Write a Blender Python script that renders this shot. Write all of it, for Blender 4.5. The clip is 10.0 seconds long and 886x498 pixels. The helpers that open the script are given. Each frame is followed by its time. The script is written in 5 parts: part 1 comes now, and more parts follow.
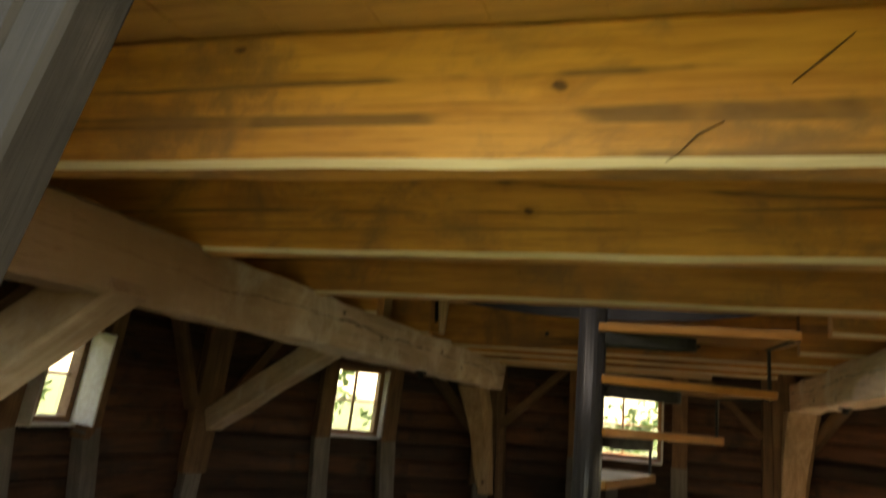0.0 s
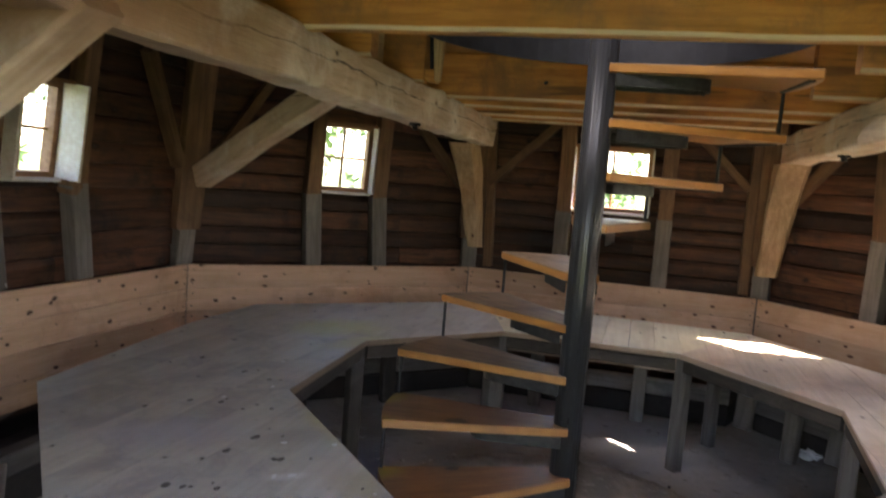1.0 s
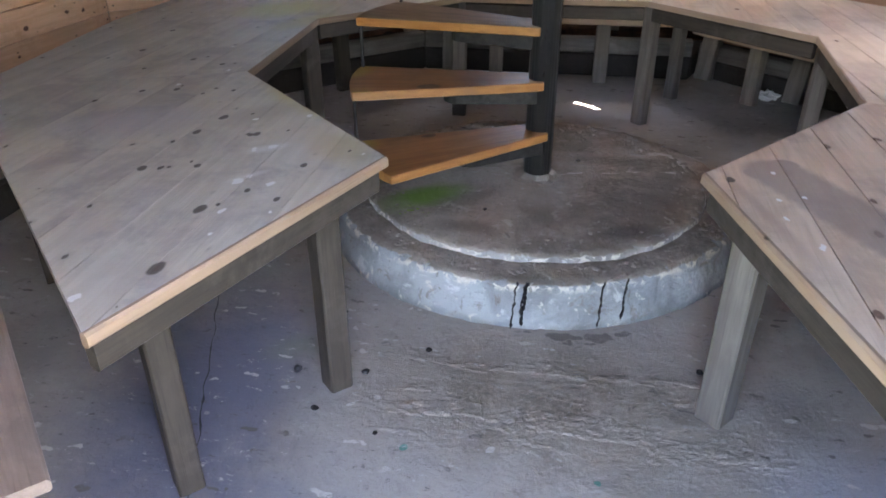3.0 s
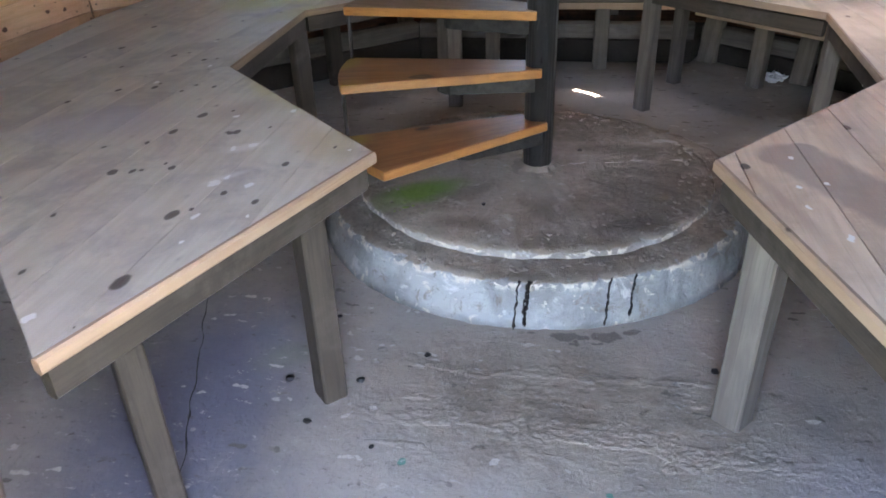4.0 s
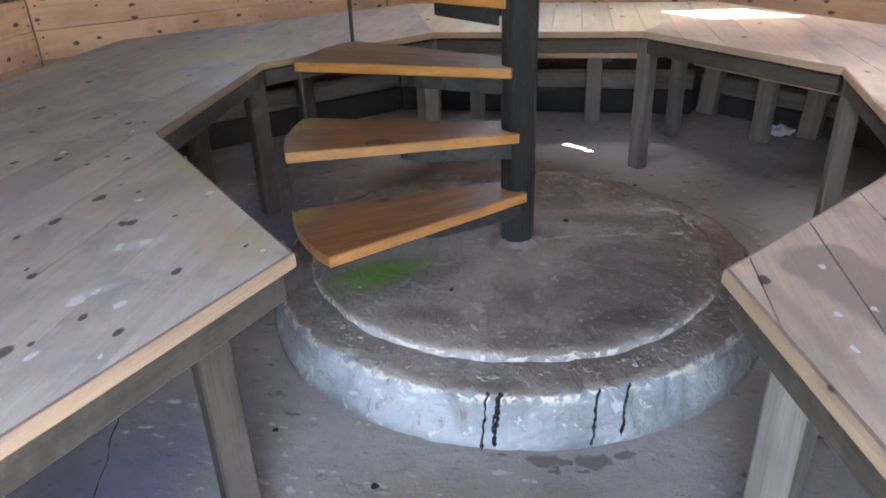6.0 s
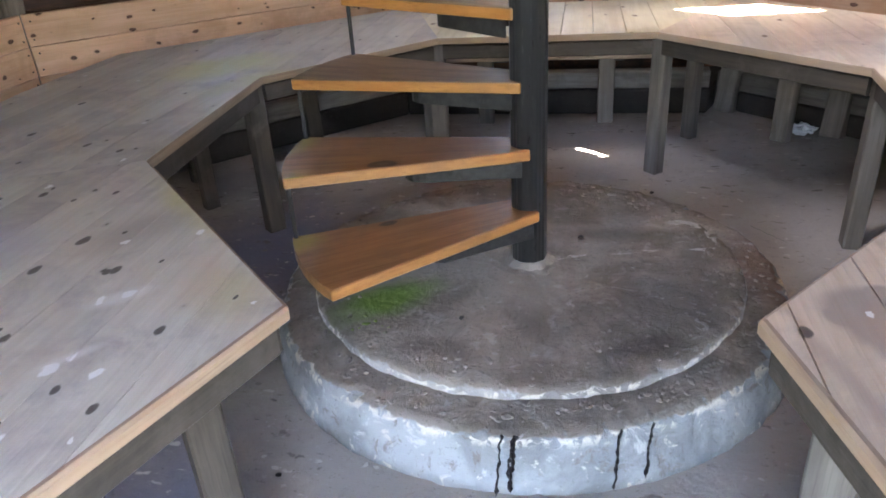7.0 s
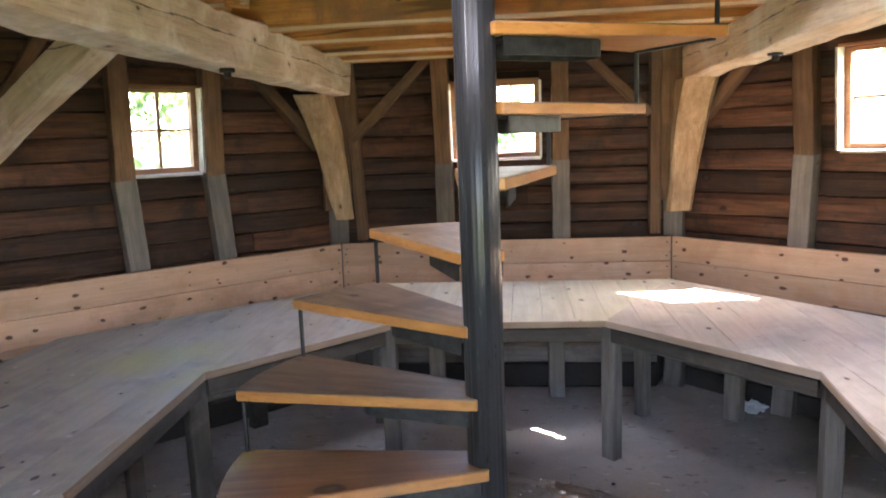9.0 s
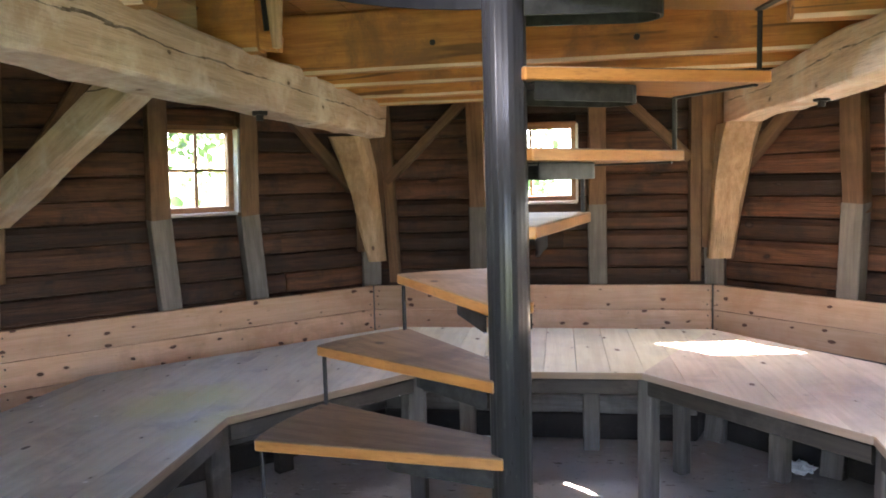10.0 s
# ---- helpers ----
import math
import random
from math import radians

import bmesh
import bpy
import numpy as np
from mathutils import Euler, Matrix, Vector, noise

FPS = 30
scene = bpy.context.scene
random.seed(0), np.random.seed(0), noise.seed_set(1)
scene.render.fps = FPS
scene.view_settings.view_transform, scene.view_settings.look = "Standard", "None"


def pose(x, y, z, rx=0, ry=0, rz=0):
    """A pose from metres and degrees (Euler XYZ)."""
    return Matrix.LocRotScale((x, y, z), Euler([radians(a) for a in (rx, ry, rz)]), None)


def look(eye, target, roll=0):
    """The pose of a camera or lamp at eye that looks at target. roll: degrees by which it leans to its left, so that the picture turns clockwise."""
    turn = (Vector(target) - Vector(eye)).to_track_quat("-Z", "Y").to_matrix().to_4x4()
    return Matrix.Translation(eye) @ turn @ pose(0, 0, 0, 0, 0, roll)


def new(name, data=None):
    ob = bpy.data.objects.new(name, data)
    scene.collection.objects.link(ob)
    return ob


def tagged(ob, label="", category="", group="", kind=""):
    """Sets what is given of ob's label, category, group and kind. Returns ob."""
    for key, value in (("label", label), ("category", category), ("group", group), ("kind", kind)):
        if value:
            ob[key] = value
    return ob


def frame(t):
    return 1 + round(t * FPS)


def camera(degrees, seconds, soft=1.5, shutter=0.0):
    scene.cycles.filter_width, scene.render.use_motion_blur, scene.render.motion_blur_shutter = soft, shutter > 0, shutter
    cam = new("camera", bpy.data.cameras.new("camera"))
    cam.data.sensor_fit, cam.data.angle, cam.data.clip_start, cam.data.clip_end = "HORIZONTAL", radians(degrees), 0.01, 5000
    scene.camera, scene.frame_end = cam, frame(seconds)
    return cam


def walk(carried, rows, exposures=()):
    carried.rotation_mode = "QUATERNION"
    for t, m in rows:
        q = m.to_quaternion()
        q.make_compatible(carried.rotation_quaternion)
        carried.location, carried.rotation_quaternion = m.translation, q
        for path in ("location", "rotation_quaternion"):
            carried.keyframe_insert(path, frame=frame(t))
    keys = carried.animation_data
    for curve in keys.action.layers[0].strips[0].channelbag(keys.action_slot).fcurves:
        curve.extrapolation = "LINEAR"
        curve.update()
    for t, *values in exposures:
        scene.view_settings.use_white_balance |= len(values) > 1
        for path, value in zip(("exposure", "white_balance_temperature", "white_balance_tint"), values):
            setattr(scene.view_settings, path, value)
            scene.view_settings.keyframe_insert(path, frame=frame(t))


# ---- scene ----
from math import sin, cos, tan, pi, atan2, hypot

cam = camera(63.43, 10.0, soft=1.7, shutter=0.4)
# time, eye, target, roll
PATH = [
    (0, (0.368, -3.342, 1.782), (-0.252, -1.491, 2.218), 5.19),
    (0.5, (0.272, -3.281, 1.733), (-0.349, -1.382, 1.816), 4.72),
    (1, (0.241, -3.22, 1.688), (-0.284, -1.3, 1.494), 4.52),
    (1.5, (0.17, -3.166, 1.626), (-0.253, -1.248, 1.247), 4.09),
    (2, (0.127, -3.149, 1.562), (-0.281, -1.322, 0.86), 2.4),
    (2.5, (0.123, -3.165, 1.527), (-0.218, -1.41, 0.632), 3.19),
    (2.7, (0.125, -3.162, 1.518), (-0.183, -1.427, 0.571), 1.34),
    (4, (0.131, -3.019, 1.454), (-0.187, -1.308, 0.469), -1.96),
    (4.5, (0.145, -2.914, 1.443), (-0.15, -1.166, 0.517), -2.03),
    (5, (0.168, -2.792, 1.421), (-0.142, -1.029, 0.528), -1.75),
    (5.5, (0.191, -2.673, 1.416), (-0.124, -0.909, 0.526), -1.34),
    (7, (0.181, -2.403, 1.459), (-0.182, -0.66, 0.547), -3.75),
    (7.5, (0.165, -2.35, 1.504), (-0.209, -0.552, 0.713), -2.9),
    (8, (0.144, -2.285, 1.578), (-0.136, -0.395, 0.988), -1.82),
    (8.5, (0.114, -2.257, 1.63), (-0.089, -0.313, 1.204), -1.93),
    (9, (0.145, -2.234, 1.668), (-0.077, -0.269, 1.366), -2.24),
    (9.5, (0.161, -2.197, 1.677), (-0.107, -0.228, 1.448), -1.97),
    (10, (0.168, -2.153, 1.686), (-0.156, -0.189, 1.496), -1.58),
]
EXPOSURES = [
    (0.0, 2.95, 10300, 18), (0.5, 3.5, 8700, 22), (1.0, 4.1, 7500, 22), (1.5, 4.35, 7600, 23), (2.0, 4.6, 7500, 23), (2.5, 4.7, 7500, 23),
    (4.0, 4.95, 7650, 22), (5.5, 5.1, 7450, 22), (7.0, 5.25, 7500, 22), (7.5, 5.35, 7500, 22), (8.5, 5.25, 7100, 23), (10.0, 5.1, 6800, 23),
]
walk(cam, [(t, look(eye, target, roll)) for t, eye, target, roll in PATH], EXPOSURES)

# ---- light ----
SUN_AZIMUTH, SUN_HEIGHT = 6.0, 43.0
world = bpy.data.worlds.new("world")
scene.world = world
world.use_nodes = True
wn = world.node_tree.nodes
sky = wn.new("ShaderNodeTexSky")
sky.sky_type = "NISHITA"
sky.sun_disc = False
sky.sun_elevation = radians(SUN_HEIGHT)
sky.sun_rotation = radians(90 - SUN_AZIMUTH)
wn["Background"].inputs["Strength"].default_value = 0.15
world.node_tree.links.new(sky.outputs[0], wn["Background"].inputs["Color"])
sun = new("sun", bpy.data.lights.new("sun", "SUN"))
sun.data.energy = 5.0
sun.data.angle = radians(0.6)
sun.data.color = (1.0, 0.95, 0.86)
sun_way = Vector((cos(radians(SUN_AZIMUTH)) * cos(radians(SUN_HEIGHT)), sin(radians(SUN_AZIMUTH)) * cos(radians(SUN_HEIGHT)), sin(radians(SUN_HEIGHT))))
sun.matrix_world = look(sun_way * 30, (0, 0, 0))

# area lamps stand in for daylight assumed at unseen upper openings
for turn, power in ((270.0, 2.6), (225.0, 6.5)):
    pane_light = new("upper_window_light", bpy.data.lights.new("upper_window_light", "AREA"))
    pane_light.data.shape, pane_light.data.size, pane_light.data.size_y = "RECTANGLE", 0.9, 1.4
    pane_light.data.energy = power
    pane_light.data.color = (0.97, 0.98, 1.0)
    pane_light.matrix_world = look((2.6 * cos(radians(turn)), 2.6 * sin(radians(turn)), 4.95), (0.0, 0.0, 2.3))


# ---- materials ----
def nodes_of(name):
    m = bpy.data.materials.new(name)
    m.use_nodes = True
    nt = m.node_tree
    return m, nt, nt.nodes["Principled BSDF"]


def add(nt, kind, **values):
    n = nt.nodes.new(kind)
    for key, value in values.items():
        n.inputs[key].default_value = value
    return n


def mixed(nt, a, b, fac, mode="MIX"):
    n = nt.nodes.new("ShaderNodeMix")
    n.data_type, n.blend_type = "RGBA", mode
    for socket, value in ((n.inputs[0], fac), (n.inputs[6], a), (n.inputs[7], b)):
        if hasattr(value, "links"):
            nt.links.new(value, socket)
        else:
            socket.default_value = value if isinstance(value, float) else (*value, 1.0)[:4]
    return n.outputs[2]


def ramp(nt, fac, lo, hi, flip=False):
    n = nt.nodes.new("ShaderNodeMapRange")
    n.interpolation_type = "SMOOTHSTEP"
    n.inputs[1].default_value, n.inputs[2].default_value = lo, hi
    if flip:
        n.inputs[3].default_value, n.inputs[4].default_value = 1.0, 0.0
    nt.links.new(fac, n.inputs[0])
    return n.outputs[0]


def times(nt, a, b):
    n = nt.nodes.new("ShaderNodeMath")
    n.operation = "MULTIPLY"
    for i, value in enumerate((a, b)):
        if hasattr(value, "links"):
            nt.links.new(value, n.inputs[i])
        else:
            n.inputs[i].default_value = value
    return n.outputs[0]


def coords(nt, scale, spread=40.0):
    """Object coordinates, shifted for each object, scaled."""
    co = nt.nodes.new("ShaderNodeTexCoord")
    info = nt.nodes.new("ShaderNodeObjectInfo")
    shift = nt.nodes.new("ShaderNodeVectorMath")
    shift.operation = "MULTIPLY_ADD"
    shift.inputs[1].default_value = (1, 1, 1)
    if spread:
        comb = nt.nodes.new("ShaderNodeCombineXYZ")
        for i, f in enumerate((spread, spread * 0.61, spread * 0.37)):
            nt.links.new(times(nt, info.outputs["Random"], f), comb.inputs[i])
        nt.links.new(comb.outputs[0], shift.inputs[2])
    nt.links.new(co.outputs["Object"], shift.inputs[0])
    mp = nt.nodes.new("ShaderNodeMapping")
    mp.inputs["Scale"].default_value = scale
    nt.links.new(shift.outputs[0], mp.inputs[0])
    return mp.outputs[0], info.outputs["Random"]


def noise_of(nt, vector, scale, detail=4.0, rough=0.55, warp=0.0):
    n = add(nt, "ShaderNodeTexNoise", Scale=scale, Detail=detail, Roughness=rough, Distortion=warp)
    nt.links.new(vector, n.inputs["Vector"])
    return n.outputs["Fac"]


def bumped(nt, bsdf, height, strength, distance=0.01):
    n = nt.nodes.new("ShaderNodeBump")
    n.inputs["Strength"].default_value, n.inputs["Distance"].default_value = strength, distance
    nt.links.new(height, n.inputs["Height"])
    nt.links.new(n.outputs[0], bsdf.inputs["Normal"])


def hazed(nt, color, haze):
    """Soft colour spots at fixed places, such as sprayed paint, stains or painted light and shade. Rows of x, y, z,
    radius along and across, turn, colour, amount.
    """
    for x, y, z, ra, rb, turn, paint, amount in haze:
        geo = nt.nodes.new("ShaderNodeNewGeometry")
        mp = nt.nodes.new("ShaderNodeMapping")
        mp.vector_type = "TEXTURE"
        mp.inputs["Location"].default_value = (x, y, z)
        mp.inputs["Rotation"].default_value = (0, 0, radians(turn))
        mp.inputs["Scale"].default_value = (ra, rb, 0.4)
        nt.links.new(geo.outputs["Position"], mp.inputs[0])
        size = nt.nodes.new("ShaderNodeVectorMath")
        size.operation = "LENGTH"
        nt.links.new(mp.outputs[0], size.inputs[0])
        spread = noise_of(nt, geo.outputs["Position"], 9.0, 5.0, 0.6)
        edge = nt.nodes.new("ShaderNodeMath")
        nt.links.new(size.outputs["Value"], edge.inputs[0])
        nt.links.new(times(nt, spread, 0.5), edge.inputs[1])
        color = mixed(nt, color, paint, times(nt, ramp(nt, edge.outputs[0], 0.45, 1.25, True), amount))
    return color


def marked(nt, color, marks, paint, warp, stretch=(0.75, 1.3), core=None, amount=0.9, size=1.0):
    """Knots or splashes at fixed places. Rows of x, y, radius."""
    geo = nt.nodes.new("ShaderNodeNewGeometry")
    ruffle = add(nt, "ShaderNodeTexNoise", Scale=28.0, Detail=3.0)
    nt.links.new(geo.outputs["Position"], ruffle.inputs["Vector"])
    moved = nt.nodes.new("ShaderNodeVectorMath")
    moved.operation = "MULTIPLY_ADD"
    nt.links.new(ruffle.outputs["Color"], moved.inputs[0])
    moved.inputs[1].default_value = (warp, warp, 0.0)
    nt.links.new(geo.outputs["Position"], moved.inputs[2])
    squeezed = nt.nodes.new("ShaderNodeVectorMath")
    squeezed.operation = "MULTIPLY"
    squeezed.inputs[1].default_value = (1 / stretch[0], 1 / stretch[1], 0.0)
    nt.links.new(moved.outputs[0], squeezed.inputs[0])
    least = None
    for x, y, r in marks:
        gap = nt.nodes.new("ShaderNodeVectorMath")
        gap.operation = "DISTANCE"
        nt.links.new(squeezed.outputs[0], gap.inputs[0])
        gap.inputs[1].default_value = ((x + warp / 2) / stretch[0], (y + warp / 2) / stretch[1], 0.0)
        share = times(nt, gap.outputs["Value"], 1.0 / (r * size))
        if least is None:
            least = share
        else:
            low = nt.nodes.new("ShaderNodeMath")
            low.operation = "MINIMUM"
            nt.links.new(least, low.inputs[0])
            nt.links.new(share, low.inputs[1])
            least = low.outputs[0]
    color = mixed(nt, color, paint, times(nt, ramp(nt, least, 0.8, 1.2, True), amount))
    if core:
        color = mixed(nt, color, core, times(nt, ramp(nt, least, 0.25, 0.7, True), 0.8))
    return color


def wood(name, light, dark, rough=0.6, grain=1.0, knots=0.0, knot_color=(0.05, 0.025, 0.015), knot_scale=3.0,
         dirt=None, dirt_amount=0.5, bump=0.25, tone=0.25, specks=0.0, streaks=0.55, haze=(), cracks=0.0, marks=(), splashes=(), drying=0.0, stain=()):
    """Sawn wood with its grain along the object's x axis."""
    m, nt, bsdf = nodes_of(name)
    long_co, rnd = coords(nt, (0.9, 11.0, 11.0))
    flat_co, _ = coords(nt, (1.0, 1.0, 1.0))
    rings = noise_of(nt, long_co, 2.6 * grain, 6.0, 0.62, 0.35)
    fibre_co, _ = coords(nt, (3.0, 90.0, 90.0))
    fibre = noise_of(nt, fibre_co, 1.6, 3.0, 0.6)
    color = mixed(nt, dark, light, ramp(nt, rings, 0.3, 0.68))
    color = mixed(nt, color, [c * 0.62 for c in dark], times(nt, ramp(nt, fibre, 0.52, 0.75), streaks))
    broad = noise_of(nt, flat_co, 1.9, 4.0, 0.6)
    color = mixed(nt, color, [c * 0.75 for c in dark], times(nt, ramp(nt, broad, 0.5, 0.75), 0.6))
    shade = nt.nodes.new("ShaderNodeMapRange")
    shade.inputs[3].default_value, shade.inputs[4].default_value = 1.0 - tone, 1.0 + tone * 0.4
    nt.links.new(rnd, shade.inputs[0])
    hsv = add(nt, "ShaderNodeHueSaturation")
    nt.links.new(shade.outputs[0], hsv.inputs["Value"])
    nt.links.new(color, hsv.inputs["Color"])
    color = hsv.outputs[0]
    if cracks:
        crack_co, _ = coords(nt, (0.1, 4.0, 4.0))
        split = noise_of(nt, crack_co, 1.3, 2.0, 0.45, 0.3)
        off = nt.nodes.new("ShaderNodeMath")
        off.operation = "SUBTRACT"
        nt.links.new(split, off.inputs[0])
        off.inputs[1].default_value = 0.5
        size_of = nt.nodes.new("ShaderNodeMath")
        size_of.operation = "ABSOLUTE"
        nt.links.new(off.outputs[0], size_of.inputs[0])
        color = mixed(nt, color, (0.06, 0.035, 0.02), times(nt, times(nt, ramp(nt, size_of.outputs[0], 0.003, 0.011, True), ramp(nt, broad, 0.43, 0.52)), cracks))
    if drying:
        # one long drying crack at this height
        geo = nt.nodes.new("ShaderNodeNewGeometry")
        stretched = nt.nodes.new("ShaderNodeMapping")
        stretched.inputs["Scale"].default_value = (1.0, 1.0, 6.0)
        nt.links.new(geo.outputs["Position"], stretched.inputs[0])
        sway = noise_of(nt, stretched.outputs[0], 1.1, 6.0, 0.6)
        level = nt.nodes.new("ShaderNodeSeparateXYZ")
        nt.links.new(geo.outputs["Position"], level.inputs[0])
        line = nt.nodes.new("ShaderNodeMath")
        line.operation = "MULTIPLY_ADD"
        nt.links.new(sway, line.inputs[0])
        line.inputs[1].default_value = 0.12
        nt.links.new(level.outputs[2], line.inputs[2])
        away = nt.nodes.new("ShaderNodeMath")
        away.operation = "COMPARE"
        nt.links.new(line.outputs[0], away.inputs[0])
        away.inputs[1].default_value = drying + 0.06
        away.inputs[2].default_value = 0.0028
        color = mixed(nt, color, (0.07, 0.042, 0.026), times(nt, times(nt, away.outputs[0], ramp(nt, broad, 0.36, 0.46)), 0.9))
    if dirt:
        spots = noise_of(nt, flat_co, 3.3, 7.0, 0.68, 0.4)
        color = mixed(nt, color, dirt, times(nt, ramp(nt, spots, 0.46, 0.68), dirt_amount))
    if knots:
        knot_co, _ = coords(nt, (0.6, 1.0, 1.0))
        apart = nt.nodes.new("ShaderNodeSeparateXYZ")
        nt.links.new(knot_co, apart.inputs[0])
        flat = nt.nodes.new("ShaderNodeMath")
        nt.links.new(apart.outputs[1], flat.inputs[0])
        nt.links.new(apart.outputs[2], flat.inputs[1])
        pair = nt.nodes.new("ShaderNodeCombineXYZ")
        nt.links.new(apart.outputs[0], pair.inputs[0])
        nt.links.new(flat.outputs[0], pair.inputs[1])
        ruffle = add(nt, "ShaderNodeTexNoise", Scale=22.0, Detail=3.0)
        nt.links.new(knot_co, ruffle.inputs["Vector"])
        uneven = nt.nodes.new("ShaderNodeVectorMath")
        uneven.operation = "MULTIPLY_ADD"
        nt.links.new(ruffle.outputs["Color"], uneven.inputs[0])
        uneven.inputs[1].default_value = (0.03, 0.02, 0.0)
        nt.links.new(pair.outputs[0], uneven.inputs[2])
        warp = nt.nodes.new("ShaderNodeTexVoronoi")
        warp.voronoi_dimensions = "2D"
        warp.inputs["Scale"].default_value = knot_scale
        nt.links.new(uneven.outputs[0], warp.inputs["Vector"])
        size = nt.nodes.new("ShaderNodeSeparateColor")
        nt.links.new(warp.outputs["Color"], size.inputs[0])
        wide = ramp(nt, size.outputs[0], 0.15, 0.9)
        near = nt.nodes.new("ShaderNodeMath")
        near.operation = "SUBTRACT"
        nt.links.new(times(nt, wide, 0.11 * knots), near.inputs[0])
        nt.links.new(warp.outputs["Distance"], near.inputs[1])
        color = mixed(nt, color, [c * 0.72 for c in dark], times(nt, ramp(nt, near.outputs[0], -0.07, 0.0), 0.5))
        color = mixed(nt, color, knot_color, times(nt, ramp(nt, near.outputs[0], -0.008, 0.014), 0.9))
        color = mixed(nt, color, [c * 2.2 + 0.02 for c in knot_color], times(nt, ramp(nt, near.outputs[0], 0.03, 0.06), 0.7))
    if specks:
        sp = nt.nodes.new("ShaderNodeTexVoronoi")
        sp.inputs["Scale"].default_value = 7.0
        nt.links.new(flat_co, sp.inputs["Vector"])
        pick = nt.nodes.new("ShaderNodeSeparateColor")
        nt.links.new(sp.outputs["Color"], pick.inputs[0])
        gone = ramp(nt, pick.outputs[1], 0.86, 0.9)
        color = mixed(nt, color, (0.75, 0.74, 0.7), times(nt, times(nt, ramp(nt, sp.outputs["Distance"], 0.06, 0.1, True), gone), specks))
    color = hazed(nt, color, haze)
    if stain:
        color = marked(nt, color, stain, (0.30, 0.225, 0.185), 0.008, (1.0, 1.0), amount=0.7)
    if marks:
        color = marked(nt, color, marks, (0.05, 0.036, 0.032), 0.014, core=(0.085, 0.055, 0.045), size=0.92)
    if splashes:
        color = marked(nt, color, splashes, (0.82, 0.82, 0.8), 0.035, (0.8, 1.4), amount=0.95, size=0.9)
    nt.links.new(color, bsdf.inputs["Base Color"])
    bsdf.inputs["Roughness"].default_value = rough
    rv = nt.nodes.new("ShaderNodeMapRange")
    rv.inputs[3].default_value, rv.inputs[4].default_value = rough - 0.12, min(1.0, rough + 0.15)
    nt.links.new(broad, rv.inputs[0])
    nt.links.new(rv.outputs[0], bsdf.inputs["Roughness"])
    if bump:
        both = nt.nodes.new("ShaderNodeMath")
        nt.links.new(rings, both.inputs[0])
        nt.links.new(fibre, both.inputs[1])
        bumped(nt, bsdf, both.outputs[0], bump, 0.006)
    return m


def mineral(name, base, dark, light, rough=0.85, scale=3.0, bump=0.4, patch=0.6, fine=60.0, haze=()):
    """Worn concrete or flaking paint."""
    m, nt, bsdf = nodes_of(name)
    co, _ = coords(nt, (1, 1, 1), 0.0)
    broad = noise_of(nt, co, scale, 8.0, 0.62, 0.3)
    mid = noise_of(nt, co, scale * 4.5, 8.0, 0.7, 0.5)
    grit = noise_of(nt, co, fine, 3.0, 0.6)
    color = mixed(nt, base, dark, times(nt, ramp(nt, broad, 0.45, 0.68), patch))
    color = mixed(nt, color, light, times(nt, ramp(nt, mid, 0.54, 0.72), patch * 0.7))
    color = mixed(nt, color, [c * 0.55 for c in dark], times(nt, ramp(nt, grit, 0.58, 0.78), 0.45))
    nt.links.new(hazed(nt, color, haze), bsdf.inputs["Base Color"])
    bsdf.inputs["Roughness"].default_value = rough
    tall = nt.nodes.new("ShaderNodeMath")
    nt.links.new(mid, tall.inputs[0])
    nt.links.new(times(nt, grit, 0.4), tall.inputs[1])
    bumped(nt, bsdf, tall.outputs[0], bump, 0.012)
    return m


def plain(name, color, rough=0.5, metal=0.0, vary=0.25, scale=9.0, bump=0.1):
    m, nt, bsdf = nodes_of(name)
    co, _ = coords(nt, (1, 1, 1))
    spots = noise_of(nt, co, scale, 6.0, 0.65, 0.3)
    nt.links.new(mixed(nt, [c * (1 - vary) for c in color], [min(1, c * (1 + vary)) for c in color], ramp(nt, spots, 0.3, 0.7)), bsdf.inputs["Base Color"])
    bsdf.inputs["Roughness"].default_value, bsdf.inputs["Metallic"].default_value = rough, metal
    if bump:
        bumped(nt, bsdf, spots, bump, 0.004)
    return m


# knots and paint splashes of the table beside the door
KNOTS = ((-0.989, -1.204, 0.017), (-1.0, -1.5, 0.016), (-0.95, -1.49, 0.012), (-0.859, -1.459, 0.011), (-0.725, -1.715, 0.02), (-0.656, -1.59, 0.011), (-0.562, -1.628, 0.012),
         (-0.571, -1.406, 0.013), (-0.681, -1.993, 0.023), (-1.276, -0.792, 0.015), (-1.388, -0.833, 0.014), (-1.266, -0.432, 0.014), (-1.42, -0.38, 0.015), (-1.713, -0.27, 0.018),
         (-0.968, -1.058, 0.019), (-0.80, -1.19, 0.016), (-0.815, -1.20, 0.012), (-1.066, -0.77, 0.011), (-0.716, -1.144, 0.007), (-0.888, -1.011, 0.008), (-1.489, -0.968, 0.013), (-0.693, -1.682, 0.008), (-1.156, -0.828, 0.009), (-0.478, -1.28, 0.007), (-0.89, -1.434, 0.007),
         (-1.783, 0.119, 0.016), (-1.546, -0.548, 0.009))
SPLASHES = ((-0.613, -1.545, 0.014), (-0.707, -1.54, 0.016), (-0.69, -1.50, 0.01), (-0.754, -1.314, 0.013), (-0.709, -1.283, 0.014), (-0.695, -0.999, 0.013), (-0.552, -1.703, 0.007),
            (-0.642, -1.832, 0.008), (-0.665, -1.714, 0.013), (-1.302, -0.736, 0.01), (-0.429, -1.292, 0.005), (-0.858, -1.06, 0.01), (-1.205, -0.516, 0.01), (-0.78, -2.12, 0.012))
